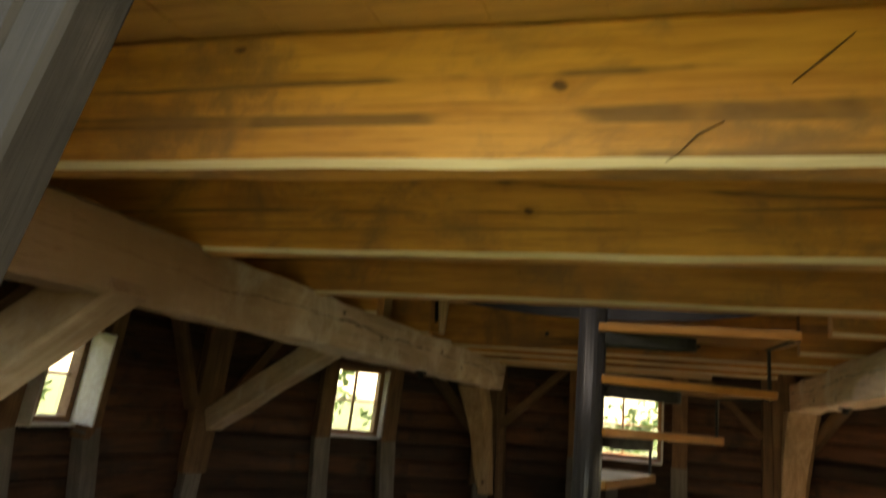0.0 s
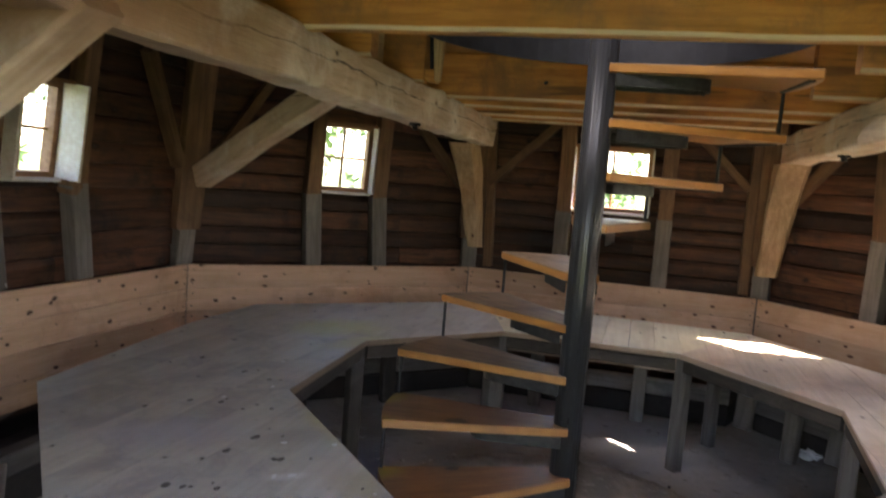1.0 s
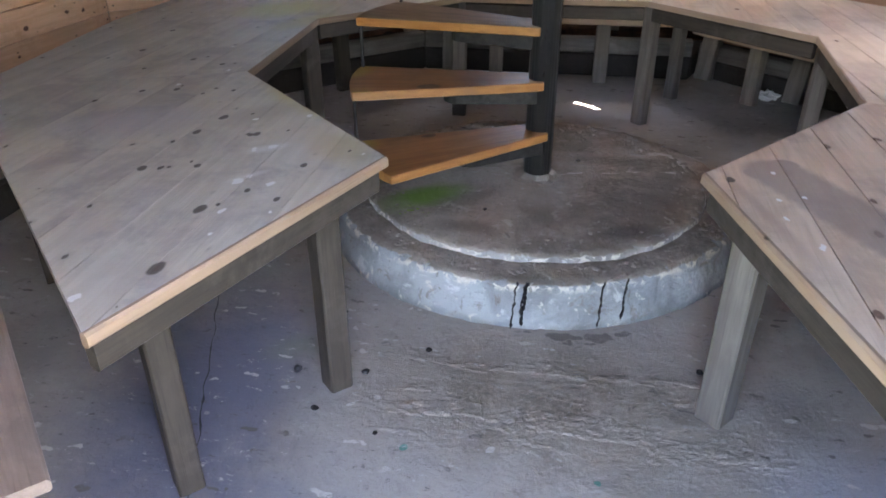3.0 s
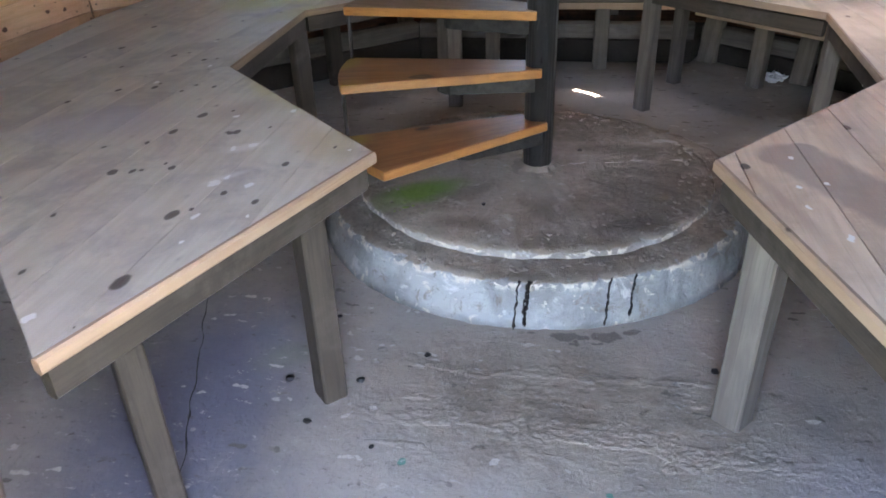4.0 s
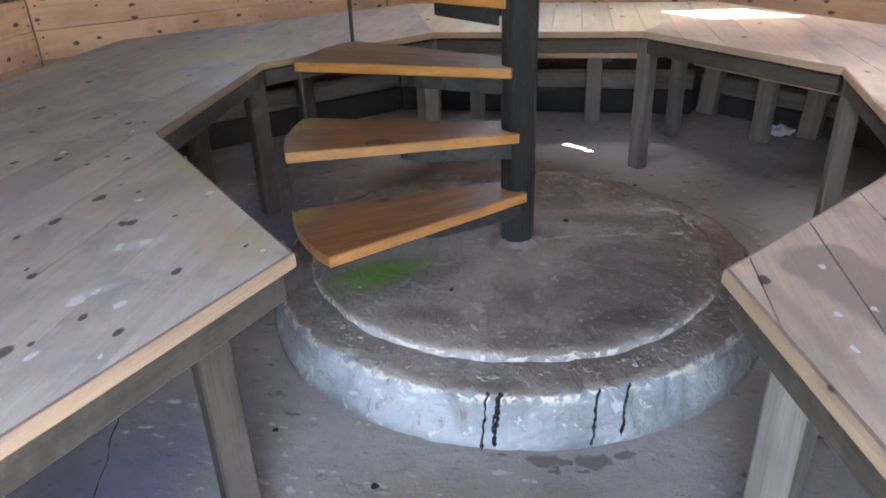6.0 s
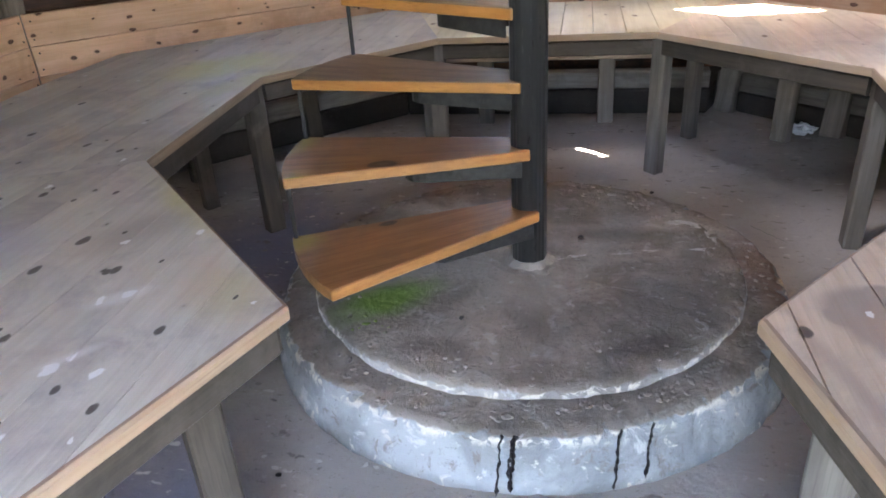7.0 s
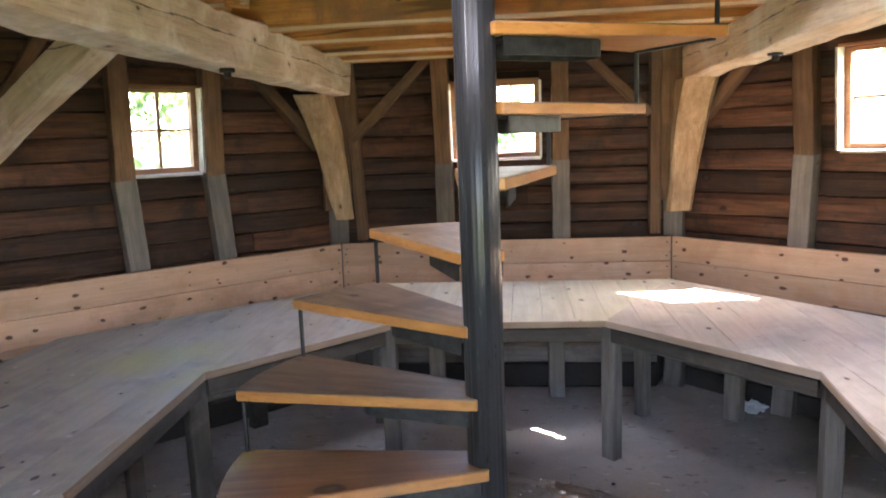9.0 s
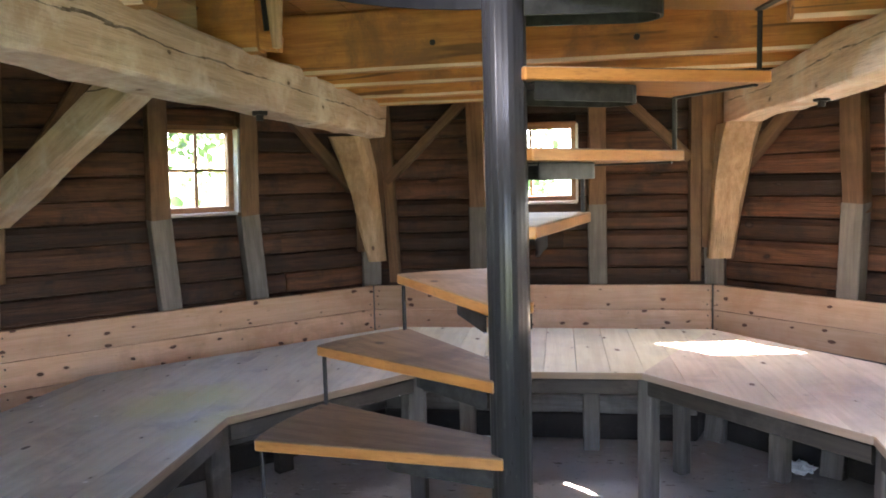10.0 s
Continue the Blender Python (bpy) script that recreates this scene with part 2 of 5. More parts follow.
# the tops' grey, cream and pink tones partly hold the light falling on them
TABLE_GREY = wood("weathered_pine", (0.615, 0.573, 0.495), (0.535, 0.487, 0.412), 0.42, knots=0.35, knot_scale=6.0, knot_color=(0.04, 0.026, 0.02), dirt=(0.33, 0.30, 0.29), dirt_amount=0.7, specks=0.9, streaks=0.12, tone=0.1, marks=KNOTS, splashes=SPLASHES,
                  haze=((-1.47, 0.72, 0.75, 0.42, 0.3, 50, (0.58, 0.57, 0.22), 0.8), (-1.22, 0.45, 0.75, 0.35, 0.14, 70, (0.57, 0.54, 0.24), 0.6), (-0.80, -0.82, 0.75, 0.36, 0.1, -45, (0.58, 0.5, 0.16), 0.6), (-0.5, -1.25, 0.75, 0.2, 0.12, -60, (0.5, 0.42, 0.2), 0.5),
                        (-1.25, -1.15, 0.75, 0.35, 0.22, 30, (0.47, 0.46, 0.5), 0.6), (-0.85, -1.0, 0.75, 0.2, 0.12, 60, (0.36, 0.31, 0.26), 0.6),
                        (-0.72, -1.3, 0.75, 0.1, 0.04, 40, (0.78, 0.77, 0.74), 0.55), (-0.69, -1.5, 0.75, 0.09, 0.022, 50, (0.76, 0.75, 0.72), 0.5), (-0.60, -1.2, 0.75, 0.26, 0.1, -60, (0.56, 0.44, 0.33), 0.45)))
TABLE_PALE = wood("pale_pine", (0.77, 0.71, 0.53), (0.67, 0.60, 0.42), 0.58, knots=0.55, knot_scale=5.0, knot_color=(0.12, 0.06, 0.03), dirt=(0.5, 0.43, 0.35), dirt_amount=0.35, specks=0.3, streaks=0.15, tone=0.1)
TABLE_PINK = wood("pinkish_pine", (0.76, 0.655, 0.53), (0.66, 0.555, 0.43), 0.58, knots=0.55, knot_scale=5.0, knot_color=(0.12, 0.055, 0.035), dirt=(0.42, 0.33, 0.27), dirt_amount=0.4, specks=0.3, streaks=0.15, tone=0.1)
TABLE_WARM = wood("worn_pinkish_pine", (0.75, 0.60, 0.46), (0.62, 0.47, 0.34), 0.56, knots=0.5, knot_scale=5.0, knot_color=(0.12, 0.055, 0.035), dirt=(0.38, 0.27, 0.2), dirt_amount=0.55, specks=0.6, streaks=0.35, tone=0.1,
                  marks=((0.565, -1.31, 0.016), (0.9, -1.62, 0.014)), splashes=((0.685, -1.245, 0.008), (0.73, -1.4, 0.008), (0.66, -1.42, 0.009), (0.655, -1.53, 0.008), (0.70, -1.66, 0.011)),
                  stain=((0.729, -1.182, 0.04), (0.647, -1.254, 0.04), (0.698, -1.241, 0.088), (0.72, -1.286, 0.088), (0.741, -1.331, 0.088), (0.763, -1.376, 0.088), (0.784, -1.421, 0.088), (0.806, -1.466, 0.088), (0.827, -1.511, 0.088), (0.849, -1.557, 0.088), (0.87, -1.602, 0.088), (0.892, -1.647, 0.088), (0.913, -1.692, 0.088)),
                  haze=((0.60, -1.45, 0.75, 0.3, 0.025, -76, (0.40, 0.29, 0.22), 0.6), (0.63, -1.6, 0.75, 0.25, 0.03, -78, (0.42, 0.3, 0.23), 0.5)))
LIP = wood("brown_sawn_lip", (0.38, 0.27, 0.18), (0.27, 0.185, 0.12), 0.6, dirt=(0.2, 0.15, 0.11))
LIP_PINK = wood("pinkish_sawn_lip", (0.52, 0.39, 0.30), (0.40, 0.29, 0.21), 0.6, dirt=(0.3, 0.21, 0.16))
DULL = wood("dull_pinkish_board", (0.44, 0.34, 0.28), (0.34, 0.255, 0.205), 0.6, knots=0.5, knot_scale=5.0, dirt=(0.2, 0.17, 0.16))
# pale lower joist edges: wear, plus painted light on the chamfers
PALE_EDGE = wood("worn_joist_edge", (0.74, 0.60, 0.42), (0.58, 0.44, 0.27), 0.6)
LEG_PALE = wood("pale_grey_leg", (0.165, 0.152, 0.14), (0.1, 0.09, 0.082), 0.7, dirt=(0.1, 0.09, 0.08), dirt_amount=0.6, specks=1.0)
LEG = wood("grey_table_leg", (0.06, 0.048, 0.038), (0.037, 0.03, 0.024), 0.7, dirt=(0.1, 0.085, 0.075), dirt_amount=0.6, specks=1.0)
EDGE = wood("sawn_edge", (0.40, 0.275, 0.195), (0.31, 0.205, 0.14), 0.6, knots=0.3, knot_scale=3.0, dirt=(0.36, 0.27, 0.2))
BOARD = wood("new_pine_board", (0.76, 0.50, 0.34), (0.66, 0.41, 0.255), 0.55, knots=1.0, knot_scale=9.5, dirt=(0.50, 0.27, 0.155), dirt_amount=0.55, streaks=0.3, knot_color=(0.06, 0.02, 0.012))
RAIL = wood("pinkish_sawn_rail", (0.62, 0.46, 0.36), (0.5, 0.35, 0.26), 0.6, knots=0.3, knot_scale=4.0, dirt=(0.36, 0.26, 0.2))
SILL_WOOD = wood("grey_sill_wood", (0.2, 0.19, 0.18), (0.12, 0.112, 0.105), 0.75, dirt=(0.08, 0.075, 0.07), dirt_amount=0.7, bump=0.5)
GREY = wood("grey_post_wood", (0.27, 0.24, 0.21), (0.17, 0.15, 0.13), 0.75, dirt=(0.12, 0.11, 0.1), specks=0.6)
# darker brown towards the door end on the left
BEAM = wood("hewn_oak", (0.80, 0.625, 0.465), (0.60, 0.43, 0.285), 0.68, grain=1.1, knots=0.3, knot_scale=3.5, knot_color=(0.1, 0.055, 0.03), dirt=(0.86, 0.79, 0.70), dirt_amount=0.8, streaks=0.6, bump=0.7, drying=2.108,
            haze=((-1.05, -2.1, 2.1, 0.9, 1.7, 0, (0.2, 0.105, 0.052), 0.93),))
KNEE = wood("hewn_knee_oak", (0.66, 0.46, 0.28), (0.46, 0.29, 0.15), 0.66, grain=1.2, knots=0.3, knot_scale=3.0, knot_color=(0.1, 0.05, 0.03), dirt=(0.30, 0.19, 0.11), dirt_amount=0.6, streaks=0.6, bump=0.6)
JOIST = wood("yellow_pine_joist", (0.66, 0.305, 0.08), (0.45, 0.185, 0.045), 0.6, knots=0.27, knot_scale=3.2, knot_color=(0.07, 0.028, 0.012), dirt=(0.25, 0.125, 0.055), dirt_amount=0.9, cracks=0.7, tone=0.3)
DECK = wood("deck_plank", (0.50, 0.26, 0.085), (0.36, 0.175, 0.055), 0.65, dirt=(0.25, 0.12, 0.05))
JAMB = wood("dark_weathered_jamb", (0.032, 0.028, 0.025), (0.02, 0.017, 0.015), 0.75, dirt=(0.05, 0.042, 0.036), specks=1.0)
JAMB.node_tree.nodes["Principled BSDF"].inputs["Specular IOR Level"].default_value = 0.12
OLD = wood("old_brown_post", (0.26, 0.145, 0.075), (0.15, 0.08, 0.042), 0.72, dirt=(0.08, 0.05, 0.03), bump=0.5, cracks=0.4)
SKIN = wood("dark_cladding", (0.17, 0.072, 0.036), (0.06, 0.026, 0.016), 0.7, knots=0.9, knot_scale=4.0, knot_color=(0.02, 0.01, 0.008), dirt=(0.026, 0.016, 0.012), dirt_amount=0.85, bump=0.8, tone=0.65, streaks=0.7)
SHEATH = plain("black_sheathing", (0.03, 0.02, 0.016), 0.9)
TREAD = wood("varnished_tread", (0.43, 0.20, 0.085), (0.29, 0.125, 0.052), 0.36, knots=0.7, knot_scale=2.6, dirt=(0.2, 0.11, 0.06), dirt_amount=0.65, bump=0.12,
             haze=((-0.72, -0.45, 0.437, 0.16, 0.1, 60, (0.5, 0.38, 0.03), 0.6), (-0.80, -0.12, 0.66, 0.18, 0.1, 80, (0.48, 0.36, 0.03), 0.5)))
DUSTY = wood("dusty_tread", (0.36, 0.225, 0.135), (0.24, 0.145, 0.085), 0.5, knots=0.5, knot_scale=4.0, dirt=(0.11, 0.065, 0.04), dirt_amount=0.75, bump=0.15)
TREAD_EDGE = wood("varnished_edge", (0.56, 0.255, 0.075), (0.43, 0.18, 0.05), 0.32, knots=0.4, bump=0.1)
LOW_EDGE = wood("worn_varnished_edge", (0.50, 0.235, 0.08), (0.37, 0.16, 0.055), 0.36, knots=0.4, dirt=(0.25, 0.13, 0.07), bump=0.1)
STEEL = plain("dark_painted_steel", (0.033, 0.033, 0.033), 0.42, 0.0, 0.35, 26.0, 0.3)
STEEL.node_tree.nodes["Principled BSDF"].inputs["Specular IOR Level"].default_value = 0.15


def pole_material():
    """Dark blue-green paint, brushed on lengthwise, worn off in spots."""
    m, nt, bsdf = nodes_of("dark_painted_pole")
    ribs_co, _ = coords(nt, (1.0, 1.0, 0.02), 0.0)
    spots_co, _ = coords(nt, (1.0, 1.0, 0.16), 0.0)
    ribs = noise_of(nt, ribs_co, 55.0, 2.0, 0.5)
    spots = noise_of(nt, spots_co, 95.0, 6.0, 0.65, 0.2)
    broad = noise_of(nt, spots_co, 6.0, 3.0, 0.6)
    color = mixed(nt, (0.025, 0.0255, 0.0275), (0.039, 0.0395, 0.0425), ramp(nt, broad, 0.35, 0.65))
    color = mixed(nt, color, (0.14, 0.132, 0.12), times(nt, ramp(nt, spots, 0.6, 0.72), 0.35))
    color = mixed(nt, color, (0.03, 0.018, 0.012), times(nt, ramp(nt, spots, 0.3, 0.38, True), 0.3))
    nt.links.new(color, bsdf.inputs["Base Color"])
    gloss = nt.nodes.new("ShaderNodeMapRange")
    gloss.inputs[3].default_value, gloss.inputs[4].default_value = 0.2, 0.42
    nt.links.new(spots, gloss.inputs[0])
    nt.links.new(gloss.outputs[0], bsdf.inputs["Roughness"])
    tall = nt.nodes.new("ShaderNodeMath")
    nt.links.new(times(nt, ribs, 1.0), tall.inputs[0])
    nt.links.new(times(nt, spots, 0.06), tall.inputs[1])
    bumped(nt, bsdf, tall.outputs[0], 0.15, 0.002)
    bsdf.inputs["Specular IOR Level"].default_value = 0.3
    return m


POLE = pole_material()
IRON = plain("black_iron", (0.02, 0.02, 0.022), 0.5, 0.2)


def floor_material():
    """Lavender-grey concrete, with a brown, ridged, worn stretch before the base."""
    m, nt, bsdf = nodes_of("floor_concrete")
    geo = nt.nodes.new("ShaderNodeNewGeometry")
    pos = geo.outputs["Position"]
    long_way = nt.nodes.new("ShaderNodeMapping")
    long_way.inputs["Scale"].default_value = (0.5, 1.0, 1.0)
    long_way.inputs["Rotation"].default_value = (0, 0, radians(4))
    nt.links.new(pos, long_way.inputs[0])
    broad = noise_of(nt, pos, 1.5, 6.0, 0.6, 0.4)
    cloud = noise_of(nt, pos, 4.2, 7.0, 0.65, 0.5)
    mid = noise_of(nt, pos, 13.0, 8.0, 0.7, 0.5)
    grit = noise_of(nt, pos, 75.0, 3.0, 0.6)
    ridge = noise_of(nt, long_way.outputs[0], 13.0, 10.0, 0.78, 0.25)
    color = mixed(nt, (0.385, 0.352, 0.318), (0.26, 0.236, 0.212), times(nt, ramp(nt, broad, 0.42, 0.66), 0.7))
    color = mixed(nt, color, (0.46, 0.422, 0.382), times(nt, ramp(nt, cloud, 0.52, 0.7), 0.6))
    color = mixed(nt, color, (0.2, 0.185, 0.175), times(nt, ramp(nt, mid, 0.56, 0.7), 0.45))
    # brightness painted in: pale where light falls, dark bluish under the left tables
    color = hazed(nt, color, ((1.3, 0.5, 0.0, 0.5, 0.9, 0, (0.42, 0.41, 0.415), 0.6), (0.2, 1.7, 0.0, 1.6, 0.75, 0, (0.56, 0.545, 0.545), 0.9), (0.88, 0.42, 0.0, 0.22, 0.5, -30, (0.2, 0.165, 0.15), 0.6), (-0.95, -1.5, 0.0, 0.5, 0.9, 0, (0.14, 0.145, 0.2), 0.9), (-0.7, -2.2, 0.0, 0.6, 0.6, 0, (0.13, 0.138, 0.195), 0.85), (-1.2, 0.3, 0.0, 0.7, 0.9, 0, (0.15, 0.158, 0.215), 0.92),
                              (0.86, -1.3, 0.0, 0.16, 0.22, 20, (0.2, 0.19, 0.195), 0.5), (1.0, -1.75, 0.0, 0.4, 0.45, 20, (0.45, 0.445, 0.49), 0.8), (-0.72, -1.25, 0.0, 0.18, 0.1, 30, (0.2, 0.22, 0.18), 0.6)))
    worn = hazed(nt, (0.0, 0.0, 0.0), ((0.16, -1.38, 0.0, 0.98, 0.5, -3, (1.0, 1.0, 1.0), 1.0),))
    earth = mixed(nt, (0.375, 0.322, 0.262), (0.25, 0.21, 0.166), ramp(nt, cloud, 0.4, 0.62))
    earth = mixed(nt, earth, (0.46, 0.425, 0.385), times(nt, ramp(nt, ridge, 0.57, 0.63), 0.55))
    earth = mixed(nt, earth, (0.12, 0.105, 0.09), times(nt, ramp(nt, ridge, 0.38, 0.43, True), 0.65))
    color = mixed(nt, color, earth, times(nt, worn, 0.9))
    color = marked(nt, color, ((0.17, -1.035, 0.03), (0.22, -1.04, 0.02), (0.30, -1.02, 0.035), (0.39, -0.985, 0.02), (0.2, -1.07, 0.012), (0.28, -1.065, 0.01)), (0.12, 0.105, 0.095), 0.06, (1.5, 0.8), amount=0.75)
    color = marked(nt, color, ((-0.256, -1.658, 0.012), (0.295, -1.70, 0.009)), (0.06, 0.25, 0.2), 0.02, (1.0, 1.0))
    color = mixed(nt, color, (0.09, 0.08, 0.075), times(nt, ramp(nt, grit, 0.6, 0.75), 0.4))
    flakes = nt.nodes.new("ShaderNodeTexVoronoi")
    flakes.inputs["Scale"].default_value = 26.0
    flakes.inputs["Randomness"].default_value = 1.0
    bent = nt.nodes.new("ShaderNodeVectorMath")
    bent.operation = "MULTIPLY_ADD"
    ruffled = add(nt, "ShaderNodeTexNoise", Scale=18.0, Detail=4.0)
    nt.links.new(pos, ruffled.inputs["Vector"])
    nt.links.new(ruffled.outputs["Color"], bent.inputs[0])
    bent.inputs[1].default_value = (0.09, 0.05, 0.0)
    nt.links.new(long_way.outputs[0], bent.inputs[2])
    nt.links.new(bent.outputs[0], flakes.inputs["Vector"])
    which = nt.nodes.new("ShaderNodeSeparateColor")
    nt.links.new(flakes.outputs["Color"], which.inputs[0])
    near_flake = ramp(nt, flakes.outputs["Distance"], 0.2, 0.3, True)
    color = mixed(nt, color, (0.58, 0.55, 0.51), times(nt, times(nt, times(nt, near_flake, ramp(nt, which.outputs[0], 0.76, 0.79)), ramp(nt, cloud, 0.42, 0.5)), 0.85))
    color = mixed(nt, color, (0.13, 0.115, 0.1), times(nt, times(nt, times(nt, near_flake, ramp(nt, which.outputs[1], 0.78, 0.82)), ramp(nt, cloud, 0.44, 0.52)), 0.8))
    scuff = noise_of(nt, long_way.outputs[0], 38.0, 8.0, 0.8, 0.3)
    color = mixed(nt, color, (0.54, 0.51, 0.47), times(nt, times(nt, ramp(nt, scuff, 0.585, 0.63), ramp(nt, cloud, 0.42, 0.56)), 0.75))
    color = mixed(nt, color, (0.1, 0.09, 0.082), times(nt, times(nt, ramp(nt, scuff, 0.38, 0.42, True), ramp(nt, mid, 0.45, 0.55)), 0.75))
    nt.links.new(color, bsdf.inputs["Base Color"])
    gloss = nt.nodes.new("ShaderNodeMapRange")
    gloss.inputs[3].default_value, gloss.inputs[4].default_value = 0.55, 0.9
    nt.links.new(cloud, gloss.inputs[0])
    nt.links.new(gloss.outputs[0], bsdf.inputs["Roughness"])
    tall = nt.nodes.new("ShaderNodeMath")
    nt.links.new(times(nt, mid, 0.22), tall.inputs[0])
    nt.links.new(times(nt, times(nt, ridge, worn), 0.42), tall.inputs[1])
    taller = nt.nodes.new("ShaderNodeMath")
    nt.links.new(tall.outputs[0], taller.inputs[0])
    nt.links.new(times(nt, grit, 0.05), taller.inputs[1])
    bumped(nt, bsdf, taller.outputs[0], 1.0, 0.03)
    return m


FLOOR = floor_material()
DISC = mineral("worn_disc_concrete", (0.26, 0.235, 0.21), (0.15, 0.13, 0.11), (0.38, 0.36, 0.33), 0.85, 2.6, 0.9, 0.8,
               haze=((-0.40, -0.50, 0.21, 0.27, 0.12, 38, (0.13, 0.24, 0.02), 0.85),))
RIM = mineral("flaking_blue_paint", (0.44, 0.50, 0.58), (0.33, 0.38, 0.44), (0.62, 0.63, 0.60), 0.75, 4.0, 0.6, 0.8)


def painted_disc(name, top, reach, hue=(0.385, 0.42, 0.44)):
    """Concrete with flaking blue-white paint up to the ragged edge at height top."""
    m, nt, bsdf = nodes_of(name)
    geo = nt.nodes.new("ShaderNodeNewGeometry")
    pos = geo.outputs["Position"]
    broad = noise_of(nt, pos, 2.6, 8.0, 0.62, 0.3)
    mid = noise_of(nt, pos, 11.0, 9.0, 0.72, 0.6)
    flake = noise_of(nt, pos, 17.0, 6.0, 0.6, 0.8)
    grit = noise_of(nt, pos, 70.0, 3.0, 0.6)
    stone = mixed(nt, (0.33, 0.293, 0.252), (0.155, 0.134, 0.113), times(nt, ramp(nt, broad, 0.42, 0.62), 0.85))
    stone = mixed(nt, stone, (0.40, 0.37, 0.34), times(nt, ramp(nt, mid, 0.54, 0.68), 0.7))
    stone = mixed(nt, stone, (0.07, 0.06, 0.05), times(nt, ramp(nt, grit, 0.55, 0.75), 0.5))
    stone = mixed(nt, stone, (0.5, 0.48, 0.45), times(nt, ramp(nt, flake, 0.62, 0.68), 0.45))
    stone = hazed(nt, stone, ((-0.44, -0.40, 0.21, 0.28, 0.14, 38, (0.105, 0.22, 0.02), 0.93), (0.40, -0.60, 0.2, 0.24, 0.09, 25, (0.09, 0.078, 0.068), 0.8), (-0.22, -0.66, 0.2, 0.22, 0.08, -10, (0.12, 0.1, 0.088), 0.65),
                              (0.36, 0.14, 0.2, 0.32, 0.09, 5, (0.13, 0.115, 0.1), 0.7), (0.06, -0.32, 0.2, 0.2, 0.14, 60, (0.36, 0.335, 0.3), 0.5), (0.86, 0.0, 0.17, 0.2, 0.45, 0, (0.2, 0.135, 0.11), 0.8)))
    paint = mixed(nt, hue, [c * 0.55 for c in hue], ramp(nt, broad, 0.42, 0.62))
    paint = mixed(nt, paint, (0.66, 0.68, 0.68), times(nt, ramp(nt, mid, 0.56, 0.66), 0.6))
    paint = mixed(nt, paint, (0.72, 0.69, 0.60), times(nt, ramp(nt, flake, 0.6, 0.68), 0.7))
    paint = mixed(nt, paint, (0.2, 0.18, 0.16), times(nt, ramp(nt, mid, 0.36, 0.44, True), 0.8))
    paint = mixed(nt, paint, (0.1, 0.09, 0.08), times(nt, ramp(nt, grit, 0.62, 0.74), 0.5))
    high = nt.nodes.new("ShaderNodeSeparateXYZ")
    nt.links.new(pos, high.inputs[0])
    chips = times(nt, ramp(nt, high.outputs[2], top - 0.035, top), ramp(nt, flake, 0.5, 0.56))
    paint = mixed(nt, paint, (0.74, 0.71, 0.62), times(nt, chips, 0.9))
    ragged = nt.nodes.new("ShaderNodeMath")
    ragged.operation = "MULTIPLY_ADD"
    nt.links.new(flake, ragged.inputs[0])
    ragged.inputs[1].default_value = reach
    nt.links.new(high.outputs[2], ragged.inputs[2])
    cover = ramp(nt, ragged.outputs[0], top + reach * 0.5 - 0.003, top + reach * 0.5 + 0.003, True)
    nt.links.new(mixed(nt, stone, paint, cover), bsdf.inputs["Base Color"])
    bsdf.inputs["Roughness"].default_value = 0.82
    tall = nt.nodes.new("ShaderNodeMath")
    nt.links.new(mid, tall.inputs[0])
    nt.links.new(times(nt, flake, 0.6), tall.inputs[1])
    bumped(nt, bsdf, tall.outputs[0], 0.8, 0.016)
    return m


LOWER, UPPER = painted_disc("flaking_lower_rim", 0.162, 0.035), painted_disc("flaking_upper_rim", 0.196, 0.045, (0.41, 0.40, 0.38))
MORTAR = mineral("pale_mortar", (0.38, 0.36, 0.335), (0.26, 0.24, 0.22), (0.48, 0.46, 0.43), 0.9, 14.0)
# near-black, for the footing and the plinth
NEAR_BLACK = mineral("dark_masonry", (0.034, 0.028, 0.025), (0.018, 0.015, 0.013), (0.07, 0.062, 0.056), 0.92, 5.0)
FOUNDATION = mineral("foundation_concrete", (0.26, 0.25, 0.24), (0.16, 0.15, 0.14), (0.36, 0.35, 0.34))
TAR = plain("black_tar", (0.012, 0.012, 0.014), 0.35)
FRAME = wood("painted_window_wood", (0.8, 0.77, 0.72), (0.68, 0.62, 0.55), 0.6)
FRAME_BROWN = wood("brown_window_wood", (0.40, 0.20, 0.10), (0.28, 0.13, 0.06), 0.6)
PAPER = plain("white_cloth", (0.7, 0.71, 0.74), 0.85, 0, 0.1)
EARTH = mineral("grassy_ground", (0.10, 0.14, 0.05), (0.06, 0.08, 0.03), (0.16, 0.18, 0.08), 0.95, 0.8)
BARK = mineral("bark", (0.12, 0.09, 0.065), (0.06, 0.045, 0.03), (0.18, 0.15, 0.12), 0.95, 4.0)


def leaf_material():
    m, nt, bsdf = nodes_of("leaf_green")
    geo = nt.nodes.new("ShaderNodeNewGeometry")
    nt.links.new(mixed(nt, (0.028, 0.062, 0.02), (0.075, 0.13, 0.045), geo.outputs["Random Per Island"]), bsdf.inputs["Base Color"])
    bsdf.inputs["Roughness"].default_value = 0.6
    through_leaf = nt.nodes.new("ShaderNodeBsdfTranslucent")
    through_leaf.inputs[0].default_value = (0.09, 0.17, 0.05, 1)
    blend = nt.nodes.new("ShaderNodeMixShader")
    blend.inputs[0].default_value = 0.3
    nt.links.new(bsdf.outputs[0], blend.inputs[1])
    nt.links.new(through_leaf.outputs[0], blend.inputs[2])
    nt.links.new(blend.outputs[0], nt.nodes["Material Output"].inputs[0])
    return m


